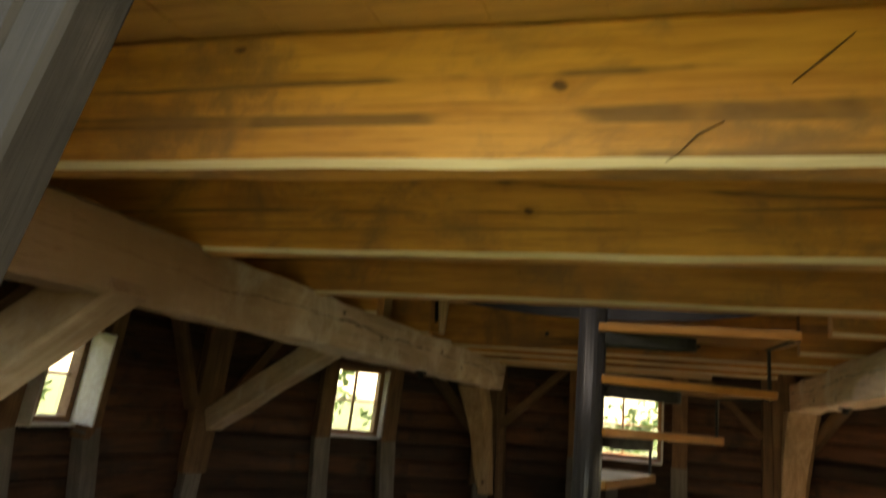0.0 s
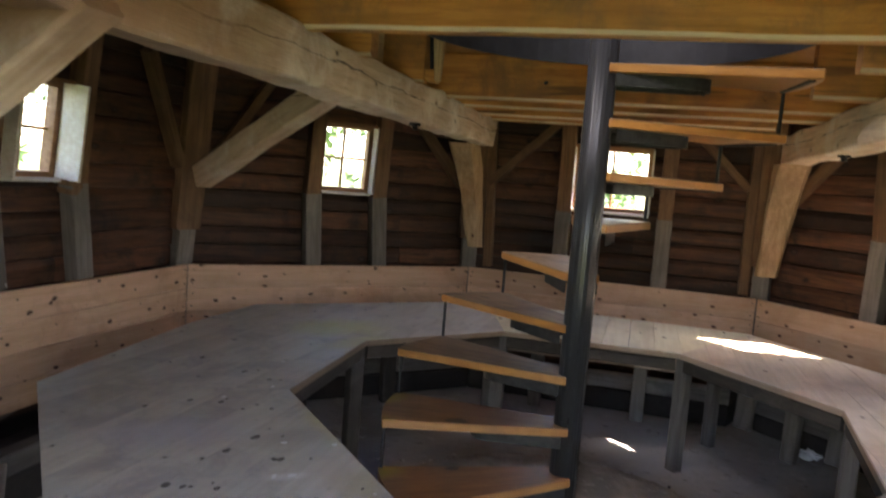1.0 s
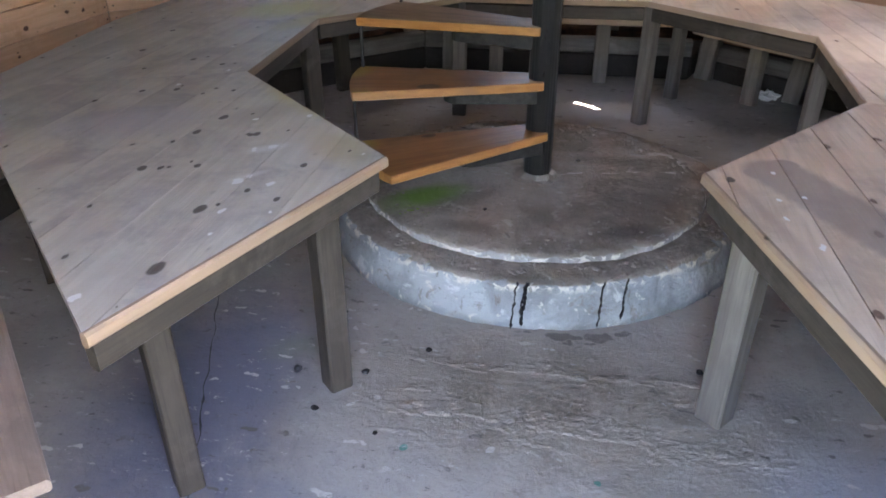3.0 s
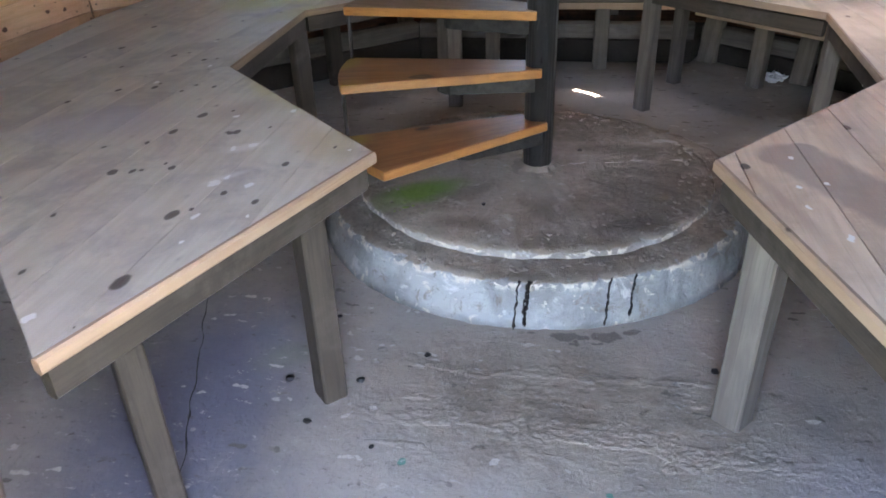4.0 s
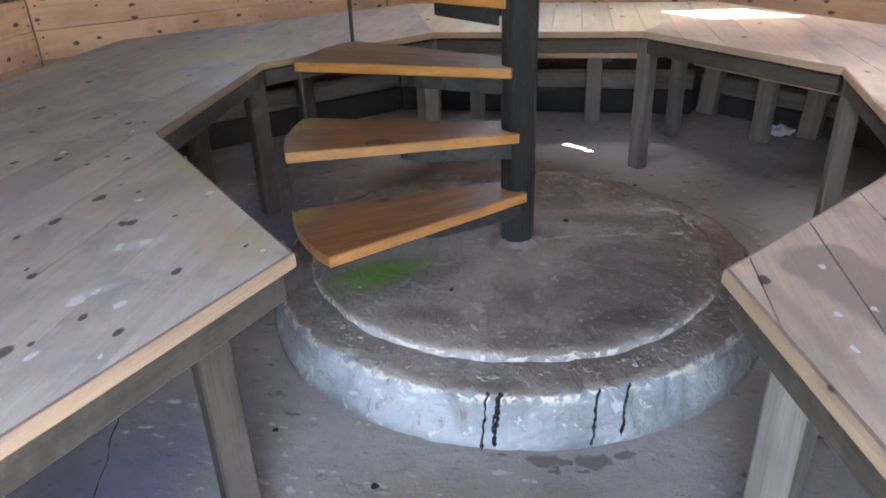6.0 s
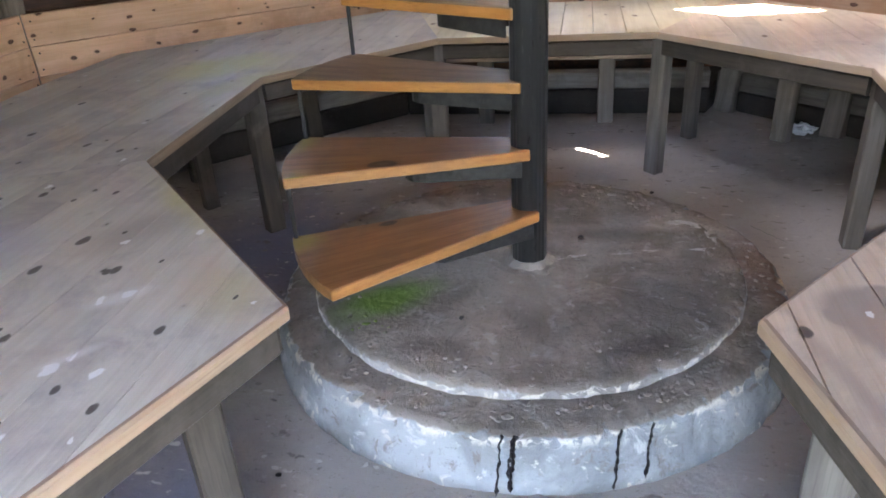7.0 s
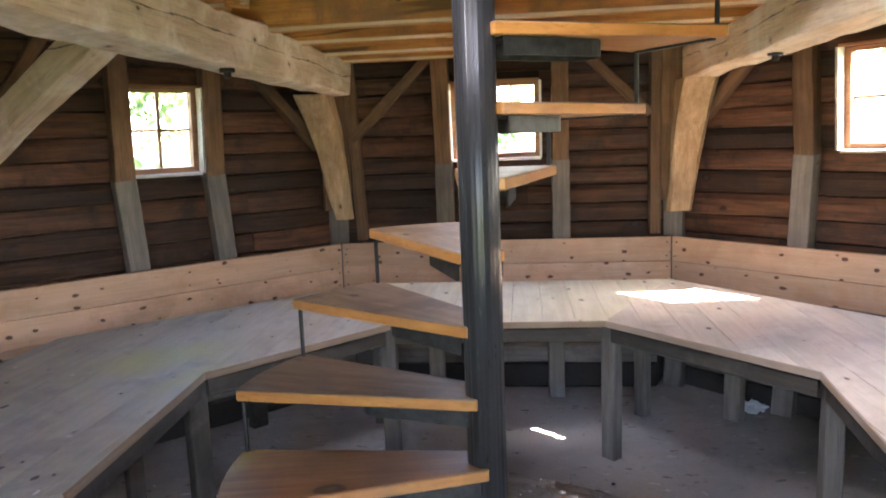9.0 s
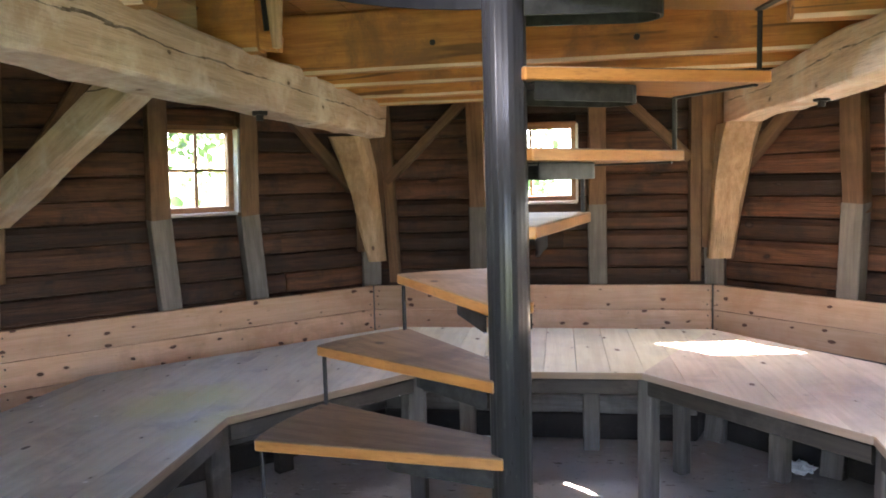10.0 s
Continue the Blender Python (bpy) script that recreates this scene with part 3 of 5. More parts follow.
def glass_material():
    """Thin clear panes: most light goes straight on, a little is mirrored."""
    m, nt, bsdf = nodes_of("old_glass")
    clear = nt.nodes.new("ShaderNodeBsdfTransparent")
    clear.inputs[0].default_value = (0.95, 0.97, 0.96, 1)
    mirror = nt.nodes.new("ShaderNodeBsdfGlossy")
    mirror.inputs["Roughness"].default_value = 0.06
    blend = nt.nodes.new("ShaderNodeMixShader")
    blend.inputs[0].default_value = 0.06
    nt.links.new(clear.outputs[0], blend.inputs[1])
    nt.links.new(mirror.outputs[0], blend.inputs[2])
    nt.links.new(blend.outputs[0], nt.nodes["Material Output"].inputs[0])
    return m


LEAF, GLASS = leaf_material(), glass_material()


# ---- builders ----
WORLD_OF = {}


def thing(name, at, label, category, group="", kind=""):
    ob = new(name)
    ob.empty_display_size = 0.1
    m = at if isinstance(at, Matrix) else Matrix.Translation(at)
    ob.matrix_basis = m
    WORLD_OF[ob.name] = m
    return tagged(ob, label, category, group, kind)


def part(name, bm, material, parent=None, label="", m=None):
    """Links a bmesh, given in the frame m, as one mesh under parent."""
    me = bpy.data.meshes.new(name)
    bmesh.ops.recalc_face_normals(bm, faces=bm.faces)
    bm.to_mesh(me)
    bm.free()
    for mat in material if isinstance(material, tuple) else (material,):
        me.materials.append(mat)
    return placed(name, me, parent, label, m)


def placed(name, me, parent=None, label="", m=None):
    ob = new(name, me)
    m = m if m is not None else Matrix()
    if parent:
        ob.parent = parent
        ob.matrix_parent_inverse = WORLD_OF[parent.name].inverted()
    ob.matrix_basis = m
    WORLD_OF[ob.name] = m
    if label:
        tagged(ob, label)
    return ob


def solid(poly, z0, z1, bevel=0.0, bm=None):
    """An upright prism on a flat outline."""
    bm = bm or bmesh.new()
    low = [bm.verts.new((x, y, z0)) for x, y in poly]
    top = [bm.verts.new((x, y, z1)) for x, y in poly]
    faces = [bm.faces.new(low[::-1]), bm.faces.new(top)]
    n = len(poly)
    for i in range(n):
        faces.append(bm.faces.new((low[i], low[(i + 1) % n], top[(i + 1) % n], top[i])))
    if bevel:
        bmesh.ops.bevel(bm, geom=list({e for f in faces for e in f.edges}), offset=bevel, segments=1, affect="EDGES", clamp_overlap=True)
    return bm


def box(x0, x1, y0, y1, z0, z1, bevel=0.0, bm=None):
    return solid([(x0, y0), (x1, y0), (x1, y1), (x0, y1)], z0, z1, bevel, bm)


def stick(length, w, h, chamfer=0.006, wobble=0.0, seed=0.0, w2=None, h2=None, worn=False):
    """A timber along x from 0 to length, w wide (y), h high (z), with broken edges; w2, h2: at its far end."""
    bm = bmesh.new()
    count = max(2, int(length / 0.07) + 1) if wobble else 2
    w2, h2 = w2 or w, h2 or h
    loops = []
    for i in range(count):
        f = i / (count - 1)
        a, b = (w + (w2 - w) * f) / 2, (h + (h2 - h) * f) / 2
        c = chamfer
        ring = [(a - c, -b), (a, -b + c), (a, b - c), (a - c, b), (-a + c, b), (-a, b - c), (-a, -b + c), (-a + c, -b)]
        loop = []
        for j, (y, z) in enumerate(ring):
            dy = dz = 0.0
            if wobble:
                v = noise.noise_vector(Vector((length * f * 2.4 + seed, j // 2 * 3.1 + seed, seed * 1.7)))
                u = noise.noise_vector(Vector((length * f * 9.0 + seed, j * 1.3, seed)))
                dy, dz = wobble * (v.x + 0.4 * u.x), wobble * (v.y + 0.4 * u.y)
            loop.append(bm.verts.new((length * f, y + dy, z + dz)))
        loops.append(loop)
    for a, b in zip(loops, loops[1:]):
        for j in range(8):
            face = bm.faces.new((a[j], a[(j + 1) % 8], b[(j + 1) % 8], b[j]))
            face.material_index = 1 if worn and j in (0, 6) else 0
    bm.faces.new(loops[0][::-1])
    bm.faces.new(loops[-1])
    return bm


def along(p, q, up=(0, 0, 1)):
    """The frame at p whose x axis runs to q, with z near up."""
    p, q = Vector(p), Vector(q)
    x = (q - p).normalized()
    y = Vector(up).cross(x).normalized()
    z = x.cross(y)
    m = Matrix((x, y, z)).transposed().to_4x4()
    m.translation = p
    return m


def timber(name, p, q, w, h, material, parent=None, label="", up=(0, 0, 1), chamfer=0.006, wobble=0.0, w2=None, h2=None, worn=False):
    length = (Vector(q) - Vector(p)).length
    seed = (p[0] * 7.3 + p[1] * 3.1 + p[2] * 1.7 + q[0]) % 17
    return part(name, stick(length, w, h, chamfer, wobble, seed, w2, h2, worn), material, parent, label, along(p, q, up))


def clipped(poly, point, normal):
    out = []
    for i, a in enumerate(poly):
        b = poly[(i + 1) % len(poly)]
        da = (a[0] - point[0]) * normal[0] + (a[1] - point[1]) * normal[1]
        db = (b[0] - point[0]) * normal[0] + (b[1] - point[1]) * normal[1]
        if da >= 0:
            out.append(a)
        if (da >= 0) != (db >= 0):
            f = da / (da - db)
            out.append((a[0] + (b[0] - a[0]) * f, a[1] + (b[1] - a[1]) * f))
    clean = []
    for p in out:
        if not clean or hypot(p[0] - clean[-1][0], p[1] - clean[-1][1]) > 0.004:
            clean.append(p)
    return clean


# ---- the plan: an octagon, side 0 opposite the door, counted leftwards ----
APOTHEM, LEAN = 2.97, atan2(0.1, 1.0)
HALF = tan(radians(22.5))


def wall_frame(k):
    """x along side k to the right as seen from inside, y outward, z up along the leaning wall, from 0.95 m above the floor."""
    return Matrix.Rotation(radians(45 * k), 4, "Z") @ Matrix.Translation((0, APOTHEM, 0.95)) @ Matrix.Rotation(LEAN, 4, "X")


def on_wall(k, u, v, w):
    return wall_frame(k) @ Vector((u, v, w))


def half_at(w, v=0.0):
    return (APOTHEM + v - 0.0995 * w) * HALF


WINDOWS = {0: (-0.03, 0.31), 1: (-0.015, 0.225), 2: (-0.17, 0.21), 7: (0.16, 0.265), 6: (0.0, 0.24)}
POSTS = {0: (-0.40, 0.415), 1: (-0.275, 0.275), 2: (-0.47, 0.12), 7: (-0.285, 0.50), 3: (-0.31, 0.31), 5: (-0.31, 0.31), 6: (-0.31, 0.31)}
SPLAY = {1: 0.12, 2: 0.26, 7: -0.08}
SILL, HEAD = 0.575, 1.105
HEADS = {7: 1.15}
DOOR_LEFT, DOOR_RIGHT, DOOR_HEAD = -0.45, 0.62, 1.42

# floor
bm = solid([(3.4 * cos(radians(22.5 + 45 * i)), 3.4 * sin(radians(22.5 + 45 * i))) for i in range(8)], -0.12, 0.0)
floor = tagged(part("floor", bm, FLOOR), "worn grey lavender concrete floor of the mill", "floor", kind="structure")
threshold = tagged(part("threshold", box(DOOR_LEFT, DOOR_RIGHT, -3.6, -3.12, -0.1, 0.004), FOUNDATION), "concrete door threshold slab", "threshold", kind="structure")

# walls: sheathing with openings, cladding planks inside
random.seed(4)
TOP = 1.75
for k in range(8):
    w_frame = wall_frame(k)
    bm = bmesh.new()
    wide = half_at(-0.6) + 0.05

    def sheet(u0, u1, w0, w1):
        box(u0, u1, 0.036, 0.08, w0, w1, bm=bm)

    if k in WINDOWS:
        c, h = WINDOWS[k]
        sheet(-wide, c - h, -0.95, TOP)
        sheet(c + h, wide, -0.95, TOP)
        sheet(c - h, c + h, -0.95, SILL)
        sheet(c - h, c + h, HEADS.get(k, HEAD), TOP)
        holes = (c - h, c + h, SILL, HEADS.get(k, HEAD))
    elif k == 4:
        sheet(-wide, -DOOR_RIGHT, -0.95, TOP)
        sheet(-DOOR_LEFT, wide, -0.95, TOP)
        sheet(-DOOR_RIGHT, -DOOR_LEFT, DOOR_HEAD, TOP)
        holes = (-DOOR_RIGHT, -DOOR_LEFT, -0.95, DOOR_HEAD)
    else:
        sheet(-wide, wide, -0.95, TOP)
        holes = None
    wall = part("wall_%d" % (k + 1), bm, SHEATH, m=w_frame)
    tagged(wall, "dark brown stained timber wall leaning inward", "wall", kind="structure")
    w = -0.81
    while w < 1.5:
        tall = random.uniform(0.118, 0.15)
        reach = half_at(w + tall)
        spans = [(-reach, reach)]
        if holes and w + tall > holes[2] + 0.03 and w < holes[3] - 0.03:
            spans = [(-reach, holes[0]), (holes[1], reach)]
        elif random.random() < 0.45:
            cut = random.uniform(-0.7, 0.7)
            spans = [(-reach, cut - 0.002), (cut + 0.002, reach)]
        for a, b in spans:
            d = random.uniform(-0.004, 0.006)
            bm = bmesh.new()
            rows = []
            cuts = max(2, int((b - a) / 0.09))
            tilt, bow = random.uniform(-0.007, 0.007), random.uniform(-0.004, 0.006)
            for i in range(cuts + 1):
                f = i / cuts
                x = (b - a) * f
                wave = noise.noise(Vector((x * 2.1, w * 7.0, k))) * 0.007 + noise.noise(Vector((x * 8.0, w * 9.0, k + 5.0))) * 0.003 + tilt * (f - 0.5) * 2
                lift = noise.noise(Vector((x * 2.7, w * 5.0, k + 9.0))) * 0.004 + bow * 4 * f * (1 - f)
                rows.append([bm.verts.new((x, y, z)) for y, z in ((0.035, 0.0), (0.004 + d - lift, 0.003 + wave), (-0.009 + d - lift, 0.012 + wave), (-0.006 + d - lift, 0.7 * tall), (0.008 + d, tall - 0.008), (0.035, tall - 0.002))])
            for p, q in zip(rows, rows[1:]):
                for j in range(6):
                    bm.faces.new((p[j], p[(j + 1) % 6], q[(j + 1) % 6], q[j]))
            bm.faces.new(rows[0][::-1])
            bm.faces.new(rows[-1])
            part("plank", bm, SKIN, wall, m=w_frame @ Matrix.Translation((a, 0, w)))
        w += tall
    # concrete footing
    bm = bmesh.new()
    r0, r1 = 2.86, 3.25
    if k == 4:
        for u0, u1 in ((-r0 * HALF, DOOR_LEFT), (DOOR_RIGHT, r0 * HALF)):
            box(u0, u1, -3.12, -r0, 0.0, 0.16, 0.01, bm)
        foot = part("footing", bm, NEAR_BLACK)
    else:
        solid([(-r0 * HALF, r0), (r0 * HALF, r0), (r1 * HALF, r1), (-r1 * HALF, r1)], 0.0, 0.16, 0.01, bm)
        foot = part("footing", bm, NEAR_BLACK, m=Matrix.Rotation(radians(45 * k), 4, "Z"))
    tagged(foot, "low dark masonry footing under the timber wall", "footing", kind="structure")

# unseen upper storey and closing roof, tall so that it shades the trees
bm = bmesh.new()
rings = []
for z, r in ((2.6, 2.96), (7.4, 2.35), (9.2, 0.05)):
    rings.append([bm.verts.new((r / cos(radians(22.5)) * cos(radians(22.5 + 45 * i)), r / cos(radians(22.5)) * sin(radians(22.5 + 45 * i)), z)) for i in range(8)])
UPPER_LIGHTS = (3, 4)
for a, b in zip(rings, rings[1:]):
    for i in range(8):
        quad = (a[i], a[(i + 1) % 8], b[(i + 1) % 8], b[i])
        if a is not rings[0] or (i - 1) % 8 not in UPPER_LIGHTS:
            bm.faces.new(quad)
            continue
        # an assumed upper window on this side
        p, q, r, t = (v.co for v in quad)
        us, vs = (0.0, 0.27, 0.73, 1.0), (0.0, 0.33, 0.65, 1.0)
        cells = [[bm.verts.new((p * (1 - u) + q * u) * (1 - v) + (t * (1 - u) + r * u) * v) for v in vs] for u in us]
        for x in range(3):
            for y in range(3):
                if (x, y) != (1, 1):
                    bm.faces.new((cells[x][y], cells[x + 1][y], cells[x + 1][y + 1], cells[x][y + 1]))
bm.faces.new(rings[-1])
bmesh.ops.remove_doubles(bm, verts=bm.verts, dist=0.001)
bmesh.ops.solidify(bm, geom=bm.faces[:], thickness=0.05)
tagged(part("roof", bm, SHEATH), "unseen dark upper storey of the mill with assumed window openings", "roof", kind="structure")

# pole and stair opening
PX, PY = 0.017, -0.09
HOLE = 0.86
CEILING = 2.45
seg = 64
bm = bmesh.new()
outer_r = 2.84 / cos(radians(22.5))
for z in (CEILING, CEILING + 0.03):
    inner = [bm.verts.new((PX + HOLE * cos(2 * pi * i / seg), PY + HOLE * sin(2 * pi * i / seg), z)) for i in range(seg)]
    outer = []
    for i in range(seg):
        a = 2 * pi * i / seg
        r = 2.86 / cos((a + pi / 8) % (pi / 4) - pi / 8)
        outer.append(bm.verts.new((r * cos(a), r * sin(a), z)))
    for i in range(seg):
        bm.faces.new((inner[i], inner[(i + 1) % seg], outer[(i + 1) % seg], outer[i]))
vs = list(bm.verts)
for i in range(seg):
    j = (i + 1) % seg
    bm.faces.new((vs[i], vs[j], vs[2 * seg + j], vs[2 * seg + i]))
    bm.faces.new((vs[seg + i], vs[seg + j], vs[3 * seg + j], vs[3 * seg + i]))
# plank joints of the deck, running away from the door
for i in range(-14, 15):
    x = i * 0.2 + 0.05
    if abs(x - PX) > HOLE + 0.02:
        box(x - 0.003, x + 0.003, -2.3, 2.3, CEILING - 0.003, CEILING + 0.001, bm=bm)
    else:
        reach = (HOLE ** 2 - (x - PX) ** 2) ** 0.5 + 0.02
        box(x - 0.003, x + 0.003, -2.6, PY - reach, CEILING - 0.003, CEILING + 0.001, bm=bm)
        box(x - 0.003, x + 0.003, PY + reach, 2.6, CEILING - 0.003, CEILING + 0.001, bm=bm)
deck = part("ceiling", bm, DECK, m=Matrix())
tagged(deck, "brown plank underside of the upper floor", "ceiling", kind="structure")

# steel ring round the opening
bm = bmesh.new()
rings = []
for r, z in ((HOLE - 0.002, 2.355), (HOLE - 0.002, 2.5), (HOLE - 0.014, 2.5), (HOLE - 0.014, 2.355)):
    rings.append([bm.verts.new((PX + r * cos(2 * pi * i / seg), PY + r * sin(2 * pi * i / seg), z)) for i in range(seg)])
for a, b in zip(rings, rings[1:] + rings[:1]):
    for i in range(seg):
        bm.faces.new((a[i], a[(i + 1) % seg], b[(i + 1) % seg], b[i]))
ring = tagged(part("stair_opening_ring", bm, IRON), "black steel ring lining the round stair opening", "steel ring")

# thin balusters round the opening, on the floor above
railing = thing("stair_railing", (PX, PY, 2.5), "dark iron balusters round the stair opening above", "railing")
bal_bm = bmesh.new()
bmesh.ops.create_cone(bal_bm, cap_ends=True, segments=8, radius1=0.009, radius2=0.009, depth=0.9)
bal_me = bpy.data.meshes.new("baluster")
bal_bm.to_mesh(bal_me)
bal_bm.free()
bal_me.materials.append(IRON)
for i in range(14):
    a = 2 * pi * (i + 0.4) / 16 - 0.2
    placed("baluster", bal_me, railing, m=Matrix.Translation((PX + 0.9 * cos(a), PY + 0.9 * sin(a), 2.93)))

# main beams and joists
BEAM_L, BEAM_R, BEAM_LOW = -0.98, 1.18, 1.99
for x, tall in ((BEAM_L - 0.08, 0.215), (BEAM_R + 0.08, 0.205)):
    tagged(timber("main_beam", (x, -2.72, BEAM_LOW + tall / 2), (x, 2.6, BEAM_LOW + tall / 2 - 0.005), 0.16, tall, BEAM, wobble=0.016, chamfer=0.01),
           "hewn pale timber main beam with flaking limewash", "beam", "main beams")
for y in (-2.205, -1.49, -0.78, 1.09, 1.55, 2.1, 2.5):
    reach = min(2.72, (2.76 / cos(radians(22.5)) ** 2 - abs(y)) * 1.0) - 0.1
    skew = 0.05 if y < -2 else 0.0
    left = 1.14 if y > 1 else reach
    j = timber("floor_joist", (-left, y - 0.0425 - skew * (reach - 0.6), 2.314), (reach, y - 0.0425 + skew * (reach + 0.6), 2.314), 0.085, 0.268, (JOIST, PALE_EDGE), wobble=0.005, chamfer=0.014, worn=True)
    tagged(j, "yellowed pine floor joist across the beams", "joist", "floor joists")
    if y < -2:
        near_joist = j
    if y == 1.09:
        stair_joist, stair_joist_face = j, y - 0.0425 - 0.0425 - 0.001
for x, z in ((-0.374, 2.288), (0.492, 2.262)):
    hole = bmesh.new()
    bmesh.ops.create_cone(hole, cap_ends=True, segments=14, radius1=0.015, radius2=0.012, depth=0.008, matrix=Matrix.Rotation(radians(90), 4, "X"))
    part("knot", hole, TAR, stair_joist, "dark knot hole", Matrix.Translation((x, stair_joist_face, z)))
# short joists beside the stair opening
for y in (0.45, -0.3):
    for sgn in (-1, 1):
        j = timber("short_joist", (sgn * 0.93, y, 2.314), (sgn * (1.16 if sgn < 0 else 2.55), y, 2.314), 0.085, 0.268, (JOIST, PALE_EDGE), wobble=0.005, chamfer=0.014, worn=True)
        tagged(j, "short yellowed pine joist beside the stair opening", "joist", "short joists")

# posts, knees and braces
for k in range(8):
    ang = radians(67.5 + 45 * k)
    name = "corner_post"
    post = thing(name, (2.95 * cos(ang), 2.95 * sin(ang), 0.2), "old brown corner post with a grey foot", "post", "corner posts")
    far = Vector((cos(ang), sin(ang), 0))

    def at(r, z):
        return far * ((r - 0.1 * (z - 0.95)) / cos(radians(22.5))) + Vector((0, 0, z))

    timber("foot", at(2.935, 0.14), at(2.925, 1.22), 0.13, 0.14, GREY, post, "grey lower post", up=tuple(far), wobble=0.005)
    timber("shaft", at(2.92, 1.2), at(2.92, 2.5), 0.2, 0.14, OLD, post, up=tuple(far), wobble=0.008)
def knee(x, lean, top_w, foot_w):
    """A curved, roughly hewn knee from a beam's underside down to the corner post."""
    bm = bmesh.new()
    loops = []
    steps = 14
    for i in range(steps + 1):
        f = i / steps
        z = BEAM_LOW - 0.004 - (BEAM_LOW - 1.14) * f
        front = 2.33 + 0.34 * f ** 0.8 + 0.05 * sin(f * pi)
        back = 2.63 + 0.15 * f + 0.02 * sin(f * pi * 2)
        wide = top_w + (foot_w - top_w) * f ** 1.3
        cx = x + lean * f
        c = 0.016
        ring = [(cx - wide / 2 + c, front), (cx + wide / 2 - 0.035, front + 0.006), (cx + wide / 2, front + 0.06), (cx + wide / 2, back - c), (cx + wide / 2 - c, back), (cx - wide / 2 + c, back), (cx - wide / 2, back - c), (cx - wide / 2, front + c)]
        loop = []
        for j, (px, py) in enumerate(ring):
            v = noise.noise_vector(Vector((z * 3.1, j // 2 * 2.3, x * 5.0)))
            u = noise.noise_vector(Vector((z * 12.0, j * 1.1, x * 3.0)))
            loop.append(bm.verts.new((z, px + 0.012 * v.x + 0.005 * u.x, py + 0.014 * v.y + 0.005 * u.y)))
        loops.append(loop)
    for p, q in zip(loops, loops[1:]):
        for j in range(8):
            bm.faces.new((p[j], p[(j + 1) % 8], q[(j + 1) % 8], q[j]))
    bm.faces.new(loops[0][::-1])
    bm.faces.new(loops[-1])
    # the grain runs along the knee
    tilt = Matrix(((0, 1, 0, 0), (0, 0, 1, 0), (1, 0, 0, 0), (0, 0, 0, 1)))
    return tagged(part("knee_timber", bm, KNEE, m=tilt), "pale curved knee timber under a beam end", "knee timber", "knee timbers")


knee(-1.2, 0.1, 0.2, 0.12)
knee(1.25, -0.05, 0.215, 0.17)
# sloping braces from the corner posts up to the joists
for turn in (157.5, 22.5):
    d = Vector((cos(radians(turn)), sin(radians(turn)), 0))
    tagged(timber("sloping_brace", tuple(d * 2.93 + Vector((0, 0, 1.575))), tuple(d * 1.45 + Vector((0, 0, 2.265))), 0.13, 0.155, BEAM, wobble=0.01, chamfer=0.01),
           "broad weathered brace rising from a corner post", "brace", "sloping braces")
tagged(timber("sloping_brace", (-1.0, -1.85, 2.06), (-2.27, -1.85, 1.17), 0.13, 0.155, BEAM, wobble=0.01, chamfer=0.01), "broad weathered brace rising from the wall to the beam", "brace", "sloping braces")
# thin braces in the walls
for k, (u0, w0), (u1, w1) in ((0, (-1.05, 0.75), (-0.4, 1.36)), (0, (1.02, 0.85), (0.5, 1.35)), (7, (-1.0, 0.75), (-0.45, 1.32)), (1, (1.05, 0.7), (0.45, 1.32)),
                              (1, (-1.05, 0.7), (-0.62, 1.4)), (2, (1.05, 0.7), (0.62, 1.4)), (2, (-1.02, 0.7), (-0.5, 1.35))):
    b = timber("wall_brace", on_wall(k, u0, -0.05, w0), on_wall(k, u1, -0.05, w1), 0.07, 0.09, OLD, up=tuple(on_wall(k, 0, -1, 0) - on_wall(k, 0, 0, 0)), wobble=0.004)
    tagged(b, "thin brown brace set in the wall", "brace", "wall braces")
# posts beside the windows: brown above, grey scarfed foot below
for k in POSTS:
    for side, u in zip((-1, 1), POSTS[k]):
        post = thing("window_post", on_wall(k, u, -0.05, -0.75), "brown post beside a window on a grey lower piece", "post", "window posts")
        out = tuple(on_wall(k, 0, -1, 0) - on_wall(k, 0, 0, 0))
        timber("shaft", on_wall(k, u, -0.055, 0.5), on_wall(k, u, -0.055, 1.55), 0.115, 0.11, OLD, post, up=out, wobble=0.006)
        timber("foot", on_wall(k, u + 0.012 * side + SPLAY.get(k, 0.0), -0.072, -0.7), on_wall(k, u, -0.062, 0.56), 0.125, 0.1, GREY, post, "grey lower piece", up=out, wobble=0.003)

for u, wide in ((1.07, 0.075), (-1.02, 0.07)):
    out = tuple(on_wall(0, 0, -1, 0) - on_wall(0, 0, 0, 0))
    tagged(timber("wall_stud", on_wall(0, u, -0.05, 0.02), on_wall(0, u - 0.03, -0.05, 1.5), wide, 0.09, OLD, up=out, wobble=0.008), "rough brown stud beside a corner post", "stud", "wall studs")

